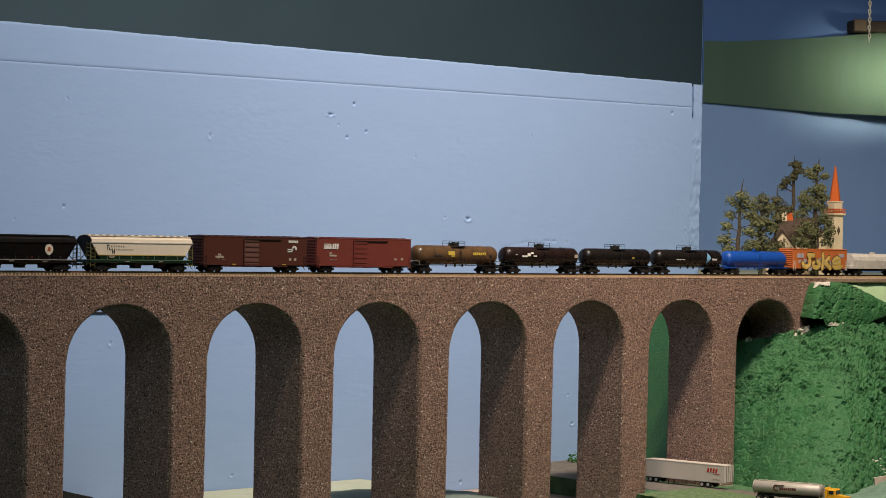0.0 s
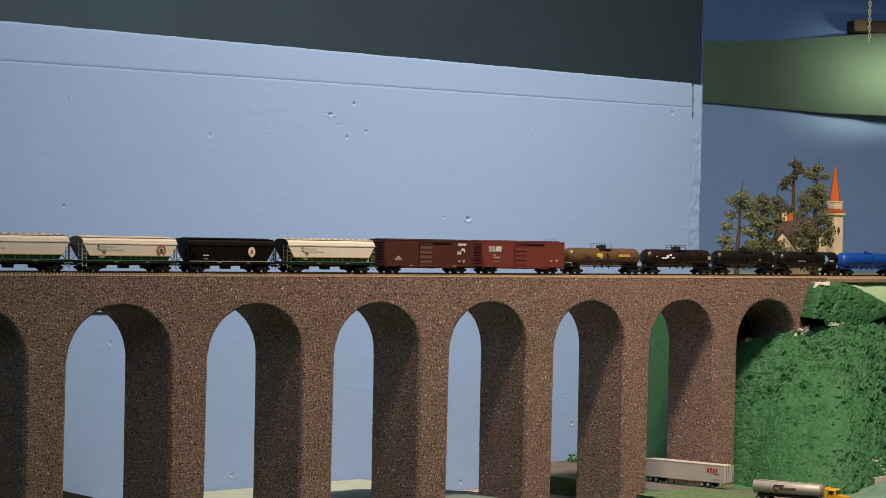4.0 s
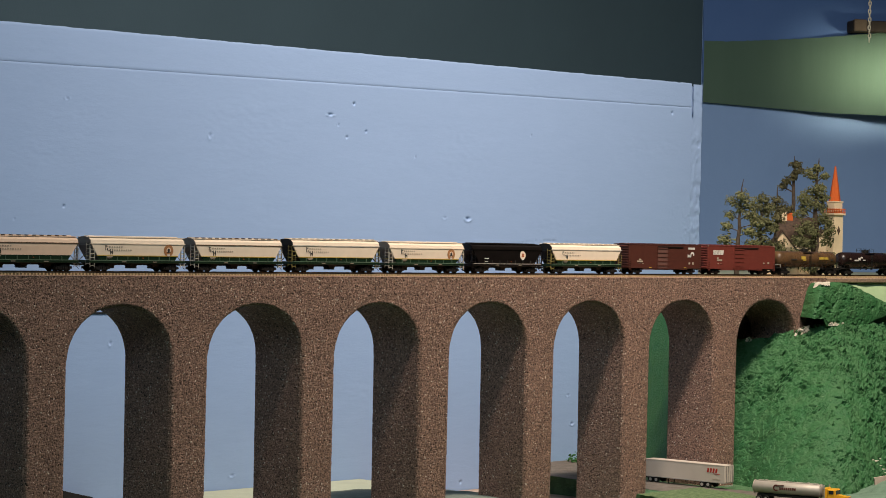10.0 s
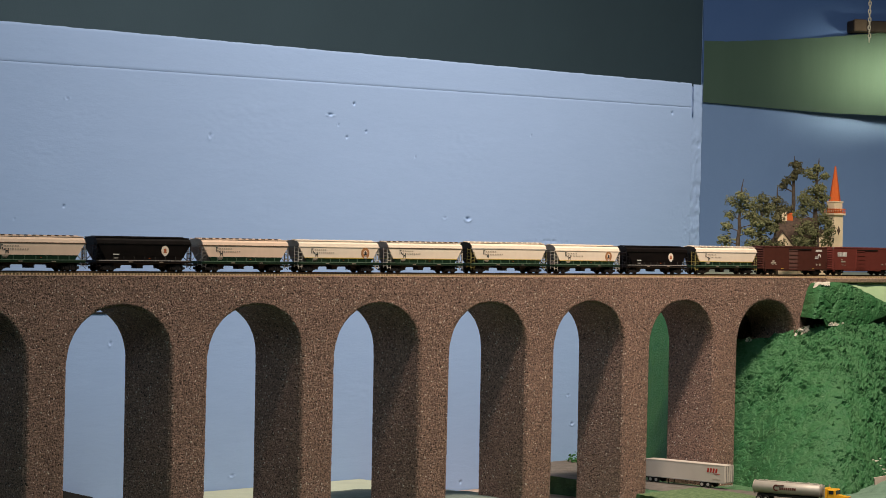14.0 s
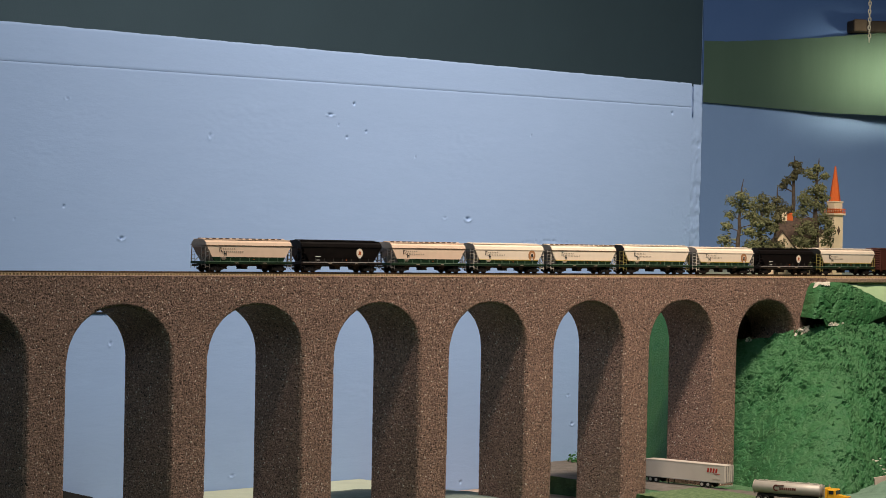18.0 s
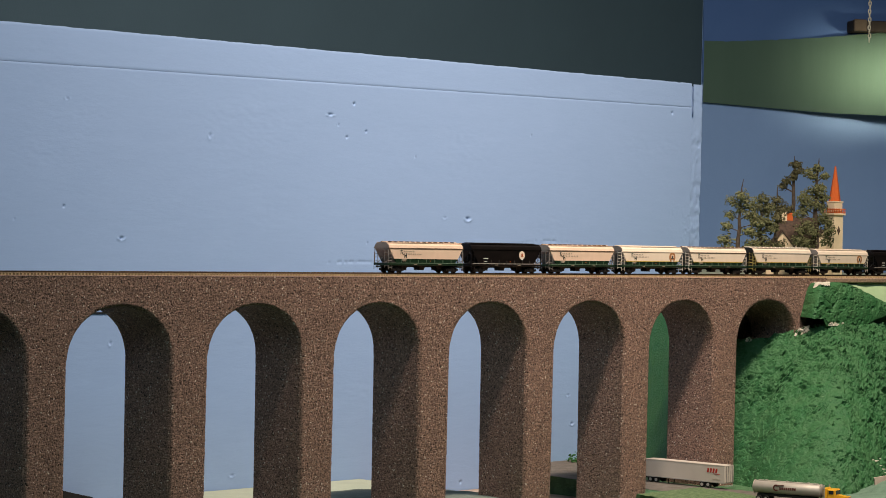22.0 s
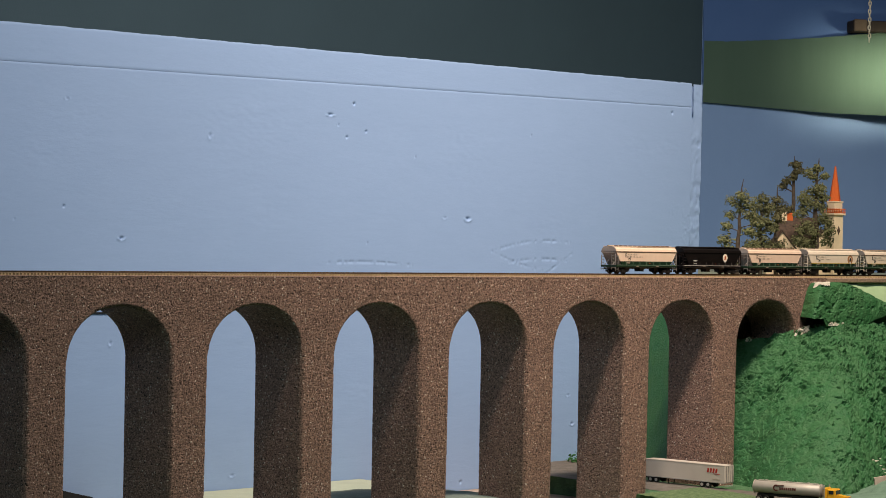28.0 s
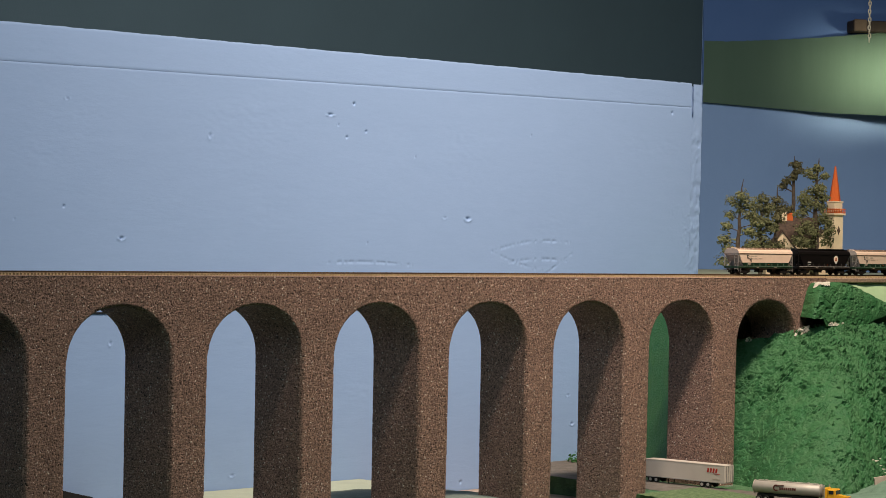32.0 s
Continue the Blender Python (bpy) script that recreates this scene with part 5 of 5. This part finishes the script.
# ---------------- trees, church, lorries ----------------
def tree(x, y, z0, height, clumps, seed, leaf, label, lean=0.0, stout=0.026):
    """A bare tapered trunk with a spike top, and clumps of flat foam leaves on limbs: (aside, height, radius, leaves), in metres across the view."""
    rnd = random.Random(seed)
    t = thing("tree", label, "tree", group="trees by the church", at=pose(x, y, z0, 0, 0, -54))
    bm = bmesh.new()
    r0, rings = height * stout, []
    for k in range(11):
        q = k / 10
        r = r0 * (1 - 0.80 * q - 0.16 * q ** 6) + 0.0002
        px, py = lean * q * q + 0.0007 * math.sin(k * 2.3 + seed), 0.0006 * math.cos(k * 1.9 + seed)
        rings.append([(px + r * math.cos(a) * rnd.uniform(0.8, 1.2), py + r * math.sin(a) * rnd.uniform(0.8, 1.2), height * q) for a in [i / 9 * 6.2832 for i in range(9)]])
    loft(bm, rings)
    verts, faces = [], []
    for dx, dz, rad, n in clumps:
        rad, n = rad * 1.14, int(n * 1.8)
        depth = rnd.uniform(-0.7, 0.4) * rad
        flat = (rnd.uniform(0.8, 1.3), rnd.uniform(0.9, 1.2), rnd.uniform(0.65, 0.9))
        q = max(0.02, min(0.97, dz / height - 0.05))
        base, mid = Vector((lean * q * q, 0, height * q)), Vector((dx, depth, dz))
        tube(bm, base, mid, r0 * 0.24, 5, r0 * 0.10)
        for k in range(4):
            tube(bm, base.lerp(mid, 0.6), mid + Vector([rnd.gauss(0, 0.45) * rad for _ in range(3)]), r0 * 0.10, 4, r0 * 0.05)
        for k in range(n):
            way = Vector([rnd.gauss(0, 1) for _ in range(3)]).normalized()
            far_out = rad * rnd.uniform(0.30, 1.12) ** 0.8 * (1 + 0.25 * math.sin(5 * way.x + seed) * math.cos(4 * way.z))
            c = mid + Vector([way[a] * flat[a] * far_out for a in range(3)])
            up = (way + Vector((0, 0, 0.7)) + Vector([rnd.gauss(0, 0.45) for _ in range(3)])).normalized()
            m = up.to_track_quat("Z", "Y").to_matrix() @ Matrix.Rotation(rnd.uniform(0, 6.28), 3, "Z")
            s = rnd.uniform(0.0008, 0.0020)
            i0 = len(verts)
            rim = [rnd.uniform(0.55, 1.15) for _ in range(7)]
            for a in range(7):
                w = m @ Vector((s * rim[a] * 1.25 * math.cos(a * 0.8976), s * rim[a] * 0.8 * math.sin(a * 0.8976), -0.18 * s * rim[a]))
                verts.append(tuple(c + w))
            verts.append(tuple(c + m @ Vector((0, 0, 0.32 * s))))
            verts.append(tuple(c - m @ Vector((0, 0, 0.40 * s))))
            for a in range(7):
                b = (a + 1) % 7
                faces += [(i0 + a, i0 + b, i0 + 7), (i0 + b, i0 + a, i0 + 8)]
    part("trunk", bm, BARK, t)
    sheet("crown", verts, faces, leaf, t, "ragged clumps of olive foam leaves with gaps")
    return t


GZ = 0.2118


tree(2.3495, 1.745, GZ, 0.1190, ((0.004, 0.098, 0.009, 120), (-0.006, 0.092, 0.008, 90), (0.012, 0.090, 0.008, 90), (0.002, 0.082, 0.007, 60), (-0.010, 0.076, 0.007, 80), (-0.014, 0.062, 0.007, 100),
     (-0.016, 0.046, 0.008, 120), (-0.011, 0.034, 0.008, 110), (0.013, 0.076, 0.008, 90), (0.022, 0.066, 0.007, 80), (0.013, 0.056, 0.007, 90), (0.017, 0.040, 0.010, 140), (0.010, 0.024, 0.010, 130), (-0.013, 0.020, 0.010, 120)),
     3, LEAF, "tall olive-green model tree with a bare spike top", 0.005)
tree(2.403, 1.750, GZ, 0.106, ((0.001, 0.096, 0.008, 110), (-0.005, 0.086, 0.008, 100), (0.007, 0.084, 0.009, 110), (-0.008, 0.074, 0.008, 90), (0.004, 0.070, 0.010, 140), (0.012, 0.062, 0.009, 110), (-0.006, 0.056, 0.009, 110),
     (0.002, 0.044, 0.011, 160), (-0.012, 0.036, 0.010, 130), (0.014, 0.036, 0.011, 150), (0.0, 0.020, 0.012, 160), (0.022, 0.022, 0.010, 130)), 5, LEAF, "bushy olive-green model tree")
tree(2.4700, 1.775, GZ, 0.113, ((0.0, 0.096, 0.007, 80), (-0.007, 0.088, 0.007, 70), (0.006, 0.084, 0.008, 90), (0.001, 0.074, 0.009, 100), (-0.008, 0.064, 0.009, 100), (0.004, 0.040, 0.010, 110), (0.010, 0.022, 0.011, 130)),
     8, LEAFD, "dark olive model tree with a bare tip")
tree(2.614, 1.8535, GZ, 0.1570, ((0.003, 0.146, 0.006, 90), (0.006, 0.138, 0.006, 80), (0.000, 0.130, 0.006, 80), (-0.009, 0.124, 0.006, 80), (-0.014, 0.117, 0.005, 60), (-0.010, 0.088, 0.010, 110), (-0.016, 0.080, 0.009, 90), (-0.006, 0.074, 0.008, 80)),
     12, LEAFD, "tall bare-trunked model tree with a tufted top", 0.001, 0.031)
tree(2.514, 1.750, GZ, 0.150, ((0.002, 0.137, 0.007, 100), (-0.008, 0.131, 0.007, 80), (0.012, 0.128, 0.006, 70), (-0.001, 0.126, 0.006, 60), (0.006, 0.111, 0.009, 120), (-0.006, 0.106, 0.009, 120), (0.011, 0.101, 0.008, 100), (-0.015, 0.098, 0.009, 120),
     (-0.003, 0.094, 0.009, 120), (0.008, 0.089, 0.008, 100), (-0.012, 0.087, 0.009, 100), (-0.018, 0.080, 0.008, 80)), 17, LEAF, "full olive-green model tree beside the church", 0.004)
tree(2.505, 1.738, GZ, 0.086, ((0.006, 0.076, 0.008, 100), (0.010, 0.070, 0.008, 110), (0.014, 0.060, 0.008, 110), (0.011, 0.048, 0.008, 100), (-0.012, 0.066, 0.009, 120), (-0.020, 0.058, 0.009, 120), (-0.006, 0.058, 0.008, 90), (-0.024, 0.046, 0.010, 130),
     (-0.012, 0.044, 0.009, 110), (-0.020, 0.030, 0.010, 120), (0.006, 0.026, 0.009, 90), (0.014, 0.022, 0.010, 120), (-0.010, 0.016, 0.011, 130)), 21, LEAF, "low spreading olive model tree before the church")

church = thing("church", "cream model church tower with an orange spire and balustrade", "church", at=pose(2.5900, 1.772, GZ, 0, 0, -11))
part("tower_wall", B(-0.0080, 0.0080, -0.0080, 0.0080, 0.0, 0.0815, 0.0004), CHURCH, church)
part("belfry", B(-0.0071, 0.0071, -0.0071, 0.0071, 0.0820, 0.0962, 0.0004), CHURCH, church)
part("gallery_floor", B(-0.0102, 0.0102, -0.0102, 0.0102, 0.0800, 0.0824, 0.0004), CHURCH, church)
bm = bmesh.new()
for s in (-1, 1):
    for z in (0.0834, 0.0872):
        box(bm, -0.0098, 0.0098, s * 0.0095 - 0.0004, s * 0.0095 + 0.0004, z - 0.0005, z + 0.0005)
        box(bm, s * 0.0095 - 0.0004, s * 0.0095 + 0.0004, -0.0091, 0.0091, z - 0.0005, z + 0.0005)
    for k in range(7):
        x = -0.0091 + k * 0.00303
        box(bm, x - 0.0005, x + 0.0005, s * 0.0095 - 0.0003, s * 0.0095 + 0.0003, 0.0824, 0.0885)
        box(bm, s * 0.0095 - 0.0003, s * 0.0095 + 0.0003, x - 0.0005, x + 0.0005, 0.0824, 0.0885)
part("gallery_rail", bm, SPIRE, church, "orange balustrade")
bm = bmesh.new()
tube(bm, (0, 0, 0.0976), (0, 0, 0.1425), 0.0076, 8, 0.0009)
part("spire", bm, SPIRE, church, "tall orange spire")
part("cornice", B(-0.0079, 0.0079, -0.0079, 0.0079, 0.0960, 0.0978, 0.0003), CHURCH, church)
part("diamond_window", prism(bmesh.new(), [(0, 0.0545), (0.0026, 0.0605), (0, 0.0665), (-0.0026, 0.0605)], -0.0084, -0.0078), ROOFM, church, "dark diamond window")
part("diamond_ledge", B(-0.0030, 0.0030, -0.0086, -0.0079, 0.0528, 0.0536), CHURCH, church)
part("lamp_bracket", tube(bmesh.new(), (0.0080, -0.004, 0.040), (0.0102, -0.004, 0.048), 0.0013, 8), UNDER, church, "small black bracket")

# the church hall: a ridge across the view with two cross gables in front
house = thing("house", "cream gabled model house with a dark brown roof and red chimney", "house", at=pose(2.5715, 1.8115, GZ, 0, 0, -43))
part("wall", B(-0.028, 0.022, -0.010, 0.020, 0.0, 0.046), CHURCH, house)
slope = prism(bmesh.new(), [(-0.014, 0.044), (0.005, 0.0765), (0.007, 0.0765), (0.026, 0.044), (0.024, 0.044), (0.006, 0.0740), (-0.012, 0.044)], -0.030, 0.024)
slope.transform(Matrix.Rotation(math.pi / 2, 4, "Z"))
bmesh.ops.scale(slope, vec=(-1, 1, 1), verts=slope.verts)
bmesh.ops.recalc_face_normals(slope, faces=slope.faces)
part("roof", slope, ROOFM, house)
for x, peak, w in ((-0.026, 0.057, 0.020), (0.027, 0.059, 0.018)):
    part("gable_wall", prism(bmesh.new(), [(x - w, 0), (x + w, 0), (x + w, peak - w * 1.25), (x, peak), (x - w, peak - w * 1.25)], -0.016, 0.004), CHURCH, house)
    lap = w * 1.12
    part("gable_roof", prism(bmesh.new(), [(x - lap, peak + 0.0005 - lap * 1.25), (x, peak + 0.0005), (x + lap, peak + 0.0005 - lap * 1.25), (x + lap, peak + 0.0025 - lap * 1.25), (x, peak + 0.0028), (x - lap, peak + 0.0025 - lap * 1.25)], -0.0185, 0.005), ROOFM, house)
part("chimney", B(-0.0165, -0.0090, 0.0025, 0.0095, 0.0660, 0.0805, 0.0003), SPIRE, house, "red-orange chimney")
part("chimney_cap", B(-0.0171, -0.0084, 0.0018, 0.0102, 0.0802, 0.0818, 0.0003), SPIRE, house)
part("dormer", B(-0.0235, -0.0165, 0.002, 0.010, 0.050, 0.0845, 0.0003), CHURCH, house)


def wheels(parent, x, ys, r=0.0031, w=0.0030):
    for y in ys:
        s = -1 if y < 0 else 1
        bm = bmesh.new()
        tube(bm, (x, y - w / 2, r), (x, y + w / 2, r), r, 20)
        t = part("wheel", bm, TYRE, parent)
        bm = bmesh.new()
        tube(bm, (x, y + s * w / 2 - s * 0.0003, r), (x, y + s * (w / 2 + 0.0004), r), r * 0.55, 14)
        part("hub", bm, HUB, t, "pale grey hub")


def tractor(name, label, paint, m):
    """A bonneted road tractor, nose to +x, rear axle group near x = 0."""
    t = thing(name, label, "truck", at=m)
    part("frame_rails", B(-0.008, 0.034, -0.0030, 0.0030, 0.0042, 0.0058), UNDER, t)
    part("cab", B(0.0125, 0.0215, -0.0070, 0.0070, 0.0055, 0.0172, 0.0012), paint, t)
    part("sleeper", B(0.0085, 0.0123, -0.0066, 0.0066, 0.0055, 0.0180, 0.0010), paint, t)
    bm = bmesh.new()
    loft(bm, [[(0.0216, -0.0050, 0.0055), (0.0216, 0.0050, 0.0055), (0.0216, 0.0046, 0.0118), (0.0216, -0.0046, 0.0118)],
              [(0.0335, -0.0042, 0.0055), (0.0335, 0.0042, 0.0055), (0.0335, 0.0038, 0.0104), (0.0335, -0.0038, 0.0104)]])
    part("bonnet", bm, paint, t)
    bm = bmesh.new()
    for s in (-1, 1):
        prism(bm, [(0.0245, 0.0045), (0.0250, 0.0068), (0.0275, 0.0075), (0.0305, 0.0068), (0.0318, 0.0045), (0.0305, 0.0048), (0.0290, 0.0060), (0.0270, 0.0060), (0.0258, 0.0048)], min(s * 0.0042, s * 0.0074), max(s * 0.0042, s * 0.0074))
    part("wings", bm, paint, t)
    part("windscreen", B(0.0212, 0.0218, -0.0058, 0.0058, 0.0122, 0.0160, 0.0001), GLASSM, t)
    for s in (-1, 1):
        part("side_window", B(0.0145, 0.0195, s * 0.0070 - 0.0002, s * 0.0070 + 0.0002, 0.0122, 0.0158), GLASSM, t)
        bm = bmesh.new()
        tube(bm, (0.0100, s * 0.0074, 0.005), (0.0100, s * 0.0074, 0.0205), 0.0006, 8)
        part("exhaust_stack", bm, HUB, t)
    part("grille", B(0.0334, 0.0339, -0.0034, 0.0034, 0.0058, 0.0100), HUB, t)
    part("bumper", B(0.0336, 0.0346, -0.0070, 0.0070, 0.0028, 0.0050, 0.0003), HUB, t)
    for x in (-0.0036, 0.0036):
        wheels(t, x, (-0.0058, 0.0058))
    wheels(t, 0.0286, (-0.0058, 0.0058))
    return t


# white box trailer nosing under the arch, its rear towards the viewer
trl = thing("semi_trailer", "white box trailer with a red mark parked under the arch", "trailer", at=pose(2.0135, 1.500, 0.0016, 0, 0, 92.5))
part("box", B(0.0, 0.1000, -0.0080, 0.0080, 0.0062, 0.0238, 0.0003), TRAILER, trl)
part("roof", B(-0.0003, 0.1003, -0.0082, 0.0082, 0.0236, 0.0242, 0.0001), TRAILER, trl)
bm = B(0.0, 0.1000, -0.0082, 0.0082, 0.0058, 0.0066)
part("lower_rail", bm, HUB, trl)
for s in (-1, 1):
    d = part("rear_door", B(-0.0005, 0.0, min(s * 0.0002, s * 0.0076), max(s * 0.0002, s * 0.0076), 0.0068, 0.0232), TRAILER, trl)
    bm = bmesh.new()
    for y in (s * 0.0024, s * 0.0056):
        tube(bm, (-0.0008, y, 0.0066), (-0.0008, y, 0.0234), 0.00025, 6)
    part("lock_bar", bm, GREYEND, d)
bm = bmesh.new()
for k in range(4):
    x = 0.0088 + k * 0.0034
    prism(bm, [(x + 0.0006, 0.0160), (x + 0.0027, 0.0160), (x + 0.0020, 0.0204), (x - 0.0001, 0.0204)], 0.0079, 0.0083)
part("marking", bm, REDMARK, trl, "red slanted name mark as plain blocks")["kind"] = "stuff"
part("marking", B(0.0060, 0.0135, 0.0079, 0.0082, 0.0146, 0.0152), REDMARK, trl, "thin red bar")
part("marking", B(0.0055, 0.0150, 0.0079, 0.0082, 0.0090, 0.0095), PALEMARK, trl, "thin grey bar")
part("bogie", B(0.0165, 0.0320, -0.0045, 0.0045, 0.0038, 0.0060), UNDER, trl)
for x in (0.0205, 0.0280):
    wheels(trl, x, (-0.0062, 0.0062))
bm = bmesh.new()
for s in (-1, 1):
    tube(bm, (0.072, s * 0.005, 0.0), (0.072, s * 0.005, 0.0062), 0.0006, 6)
    box(bm, 0.0712, 0.0728, s * 0.005 - 0.0008, s * 0.005 + 0.0008, 0.0, 0.0006)
part("landing_legs", bm, UNDER, trl)
part("bumper", B(-0.0006, 0.0004, -0.0070, 0.0070, 0.0026, 0.0034), HUB, trl)
tractor("road_tractor", "blue-black road tractor coupled to the white trailer", SOOT, pose(2.0135 - 0.0039, 1.5900, 0.0016, 0, 0, 92.5))

HEAD = -76.5
tk = pose(1.9505, 1.421, 0.0012, 0, 0, HEAD)
tnk = thing("tank_trailer", "dull silver tank trailer with dark red markings", "trailer", at=tk)
bm = bmesh.new()
loft(bm, [[(x, 0.0068 * k * math.cos(a / 24 * 6.2832), 0.0141 + 0.0061 * k * math.sin(a / 24 * 6.2832)) for a in range(24)] for x, k in ((-0.0008, 0.5), (-0.0004, 0.85), (0.0006, 1.0), (0.0694, 1.0), (0.0704, 0.85), (0.0708, 0.5))])
part("tank", bm, ALU, tnk, smooth=True)
bm = bmesh.new()
for x in (0.0006, 0.0694):
    tube(bm, (x - 0.0004, 0, 0.0141), (x + 0.0004, 0, 0.0141), 0.0067, 24)
part("end_rims", bm, ALU, tnk)
bm = B(0.004, 0.066, -0.0018, 0.0018, 0.0196, 0.0208, 0.0002)
for x in (0.012, 0.034, 0.056):
    tube(bm, (x, 0, 0.0196), (x, 0, 0.0214), 0.0014, 10)
part("catwalk", bm, ALU, tnk)
bm = bmesh.new()
for k in range(9):
    a, b = math.radians(60 + k * 27), math.radians(87 + k * 27)
    prism(bm, [(0.0250 + r * math.cos(t), 0.0146 + 1.05 * r * math.sin(t)) for r, t in ((0.0031, a), (0.0031, b), (0.0019, b), (0.0019, a))], -0.0072, -0.0064)
prism(bm, [(0.0250, 0.0170), (0.0330, 0.0178), (0.0330, 0.0172), (0.0255, 0.0160)], -0.0072, -0.0060)
part("marking", bm, MAROONMARK, tnk, "dark red swept ring mark")
bm = bmesh.new()
for k in range(8):
    box(bm, 0.0285 + k * 0.0022, 0.0301 + k * 0.0022, -0.0071, -0.0063, 0.0130, 0.0154)
part("marking", bm, MAROONMARK, tnk, "dark red name as bars")
part("frame", B(0.004, 0.066, -0.0034, 0.0034, 0.0056, 0.0080), UNDER, tnk)
for x in (0.0070, 0.0145):
    wheels(tnk, x, (-0.0060, 0.0060))
part("mudguard", B(0.002, 0.020, 0.0045, 0.0074, 0.0066, 0.0072), UNDER, tnk)
bm = bmesh.new()
for s in (-1, 1):
    tube(bm, (0.050, s * 0.0048, 0.0), (0.050, s * 0.0048, 0.0075), 0.0006, 6)
part("landing_legs", bm, UNDER, tnk)
tractor("road_tractor", "bright yellow bonneted road tractor hauling the tank trailer", CABYEL, tk @ pose(0.0650, 0, 0))

bush = thing("bush", "small bright green bush by the rear road", "bush", at=pose(2.085, 1.762, 0.0))
crumbs("leaves", 260, lambda r: (r.gauss(0, 0.008), r.gauss(0, 0.005), 0.001 + abs(r.gauss(0, 0.006)), r.uniform(0.5, 1.2)), 0.0014, BUSHM, bush, "")


# ---------------- motion of the train ----------------
ROWS = ((0, 0.0), (1, 0.0478), (2, 0.0989), (3, 0.1565), (4, 0.2157), (5, 0.2747), (6, 0.3333), (7, 0.3919), (8, 0.4499), (9, 0.5082), (10, 0.5656),
        (11, 0.6237), (12, 0.6814), (13, 0.7386), (14, 0.7951), (15, 0.8517), (16, 0.9083), (17, 0.9648), (18, 1.0213), (19, 1.0770), (20, 1.1322),
        (21, 1.1866), (22, 1.2402), (23, 1.2939), (24, 1.3477), (25, 1.4009), (26, 1.4547), (27, 1.5092), (28, 1.5637), (29, 1.6174), (30, 1.6700), (31, 1.7200), (32, 1.7690))


def rolled(t):
    """How far the train has gone at t."""
    return float(np.interp(t, [r[0] for r in ROWS], [r[1] for r in ROWS]))


def motions():
    for car, x in cars:
        walk(car, [(float(t), pose(x + s, TRACK, RAILZ)) for t, s in ROWS])
        turns = [(k / 15.0, rolled(k / 15.0) / WHEEL_R) for k in range(0, 481)]
        for gear in [c for c in car.children if c.name.startswith("truck")]:
            for w in [c for c in gear.children if c.name.startswith("wheelset")]:
                q = w.matrix_basis.translation.copy()
                walk(w, [(t, Matrix.Translation(q) @ Matrix.Rotation(a, 4, "Y")) for t, a in turns])


motions()
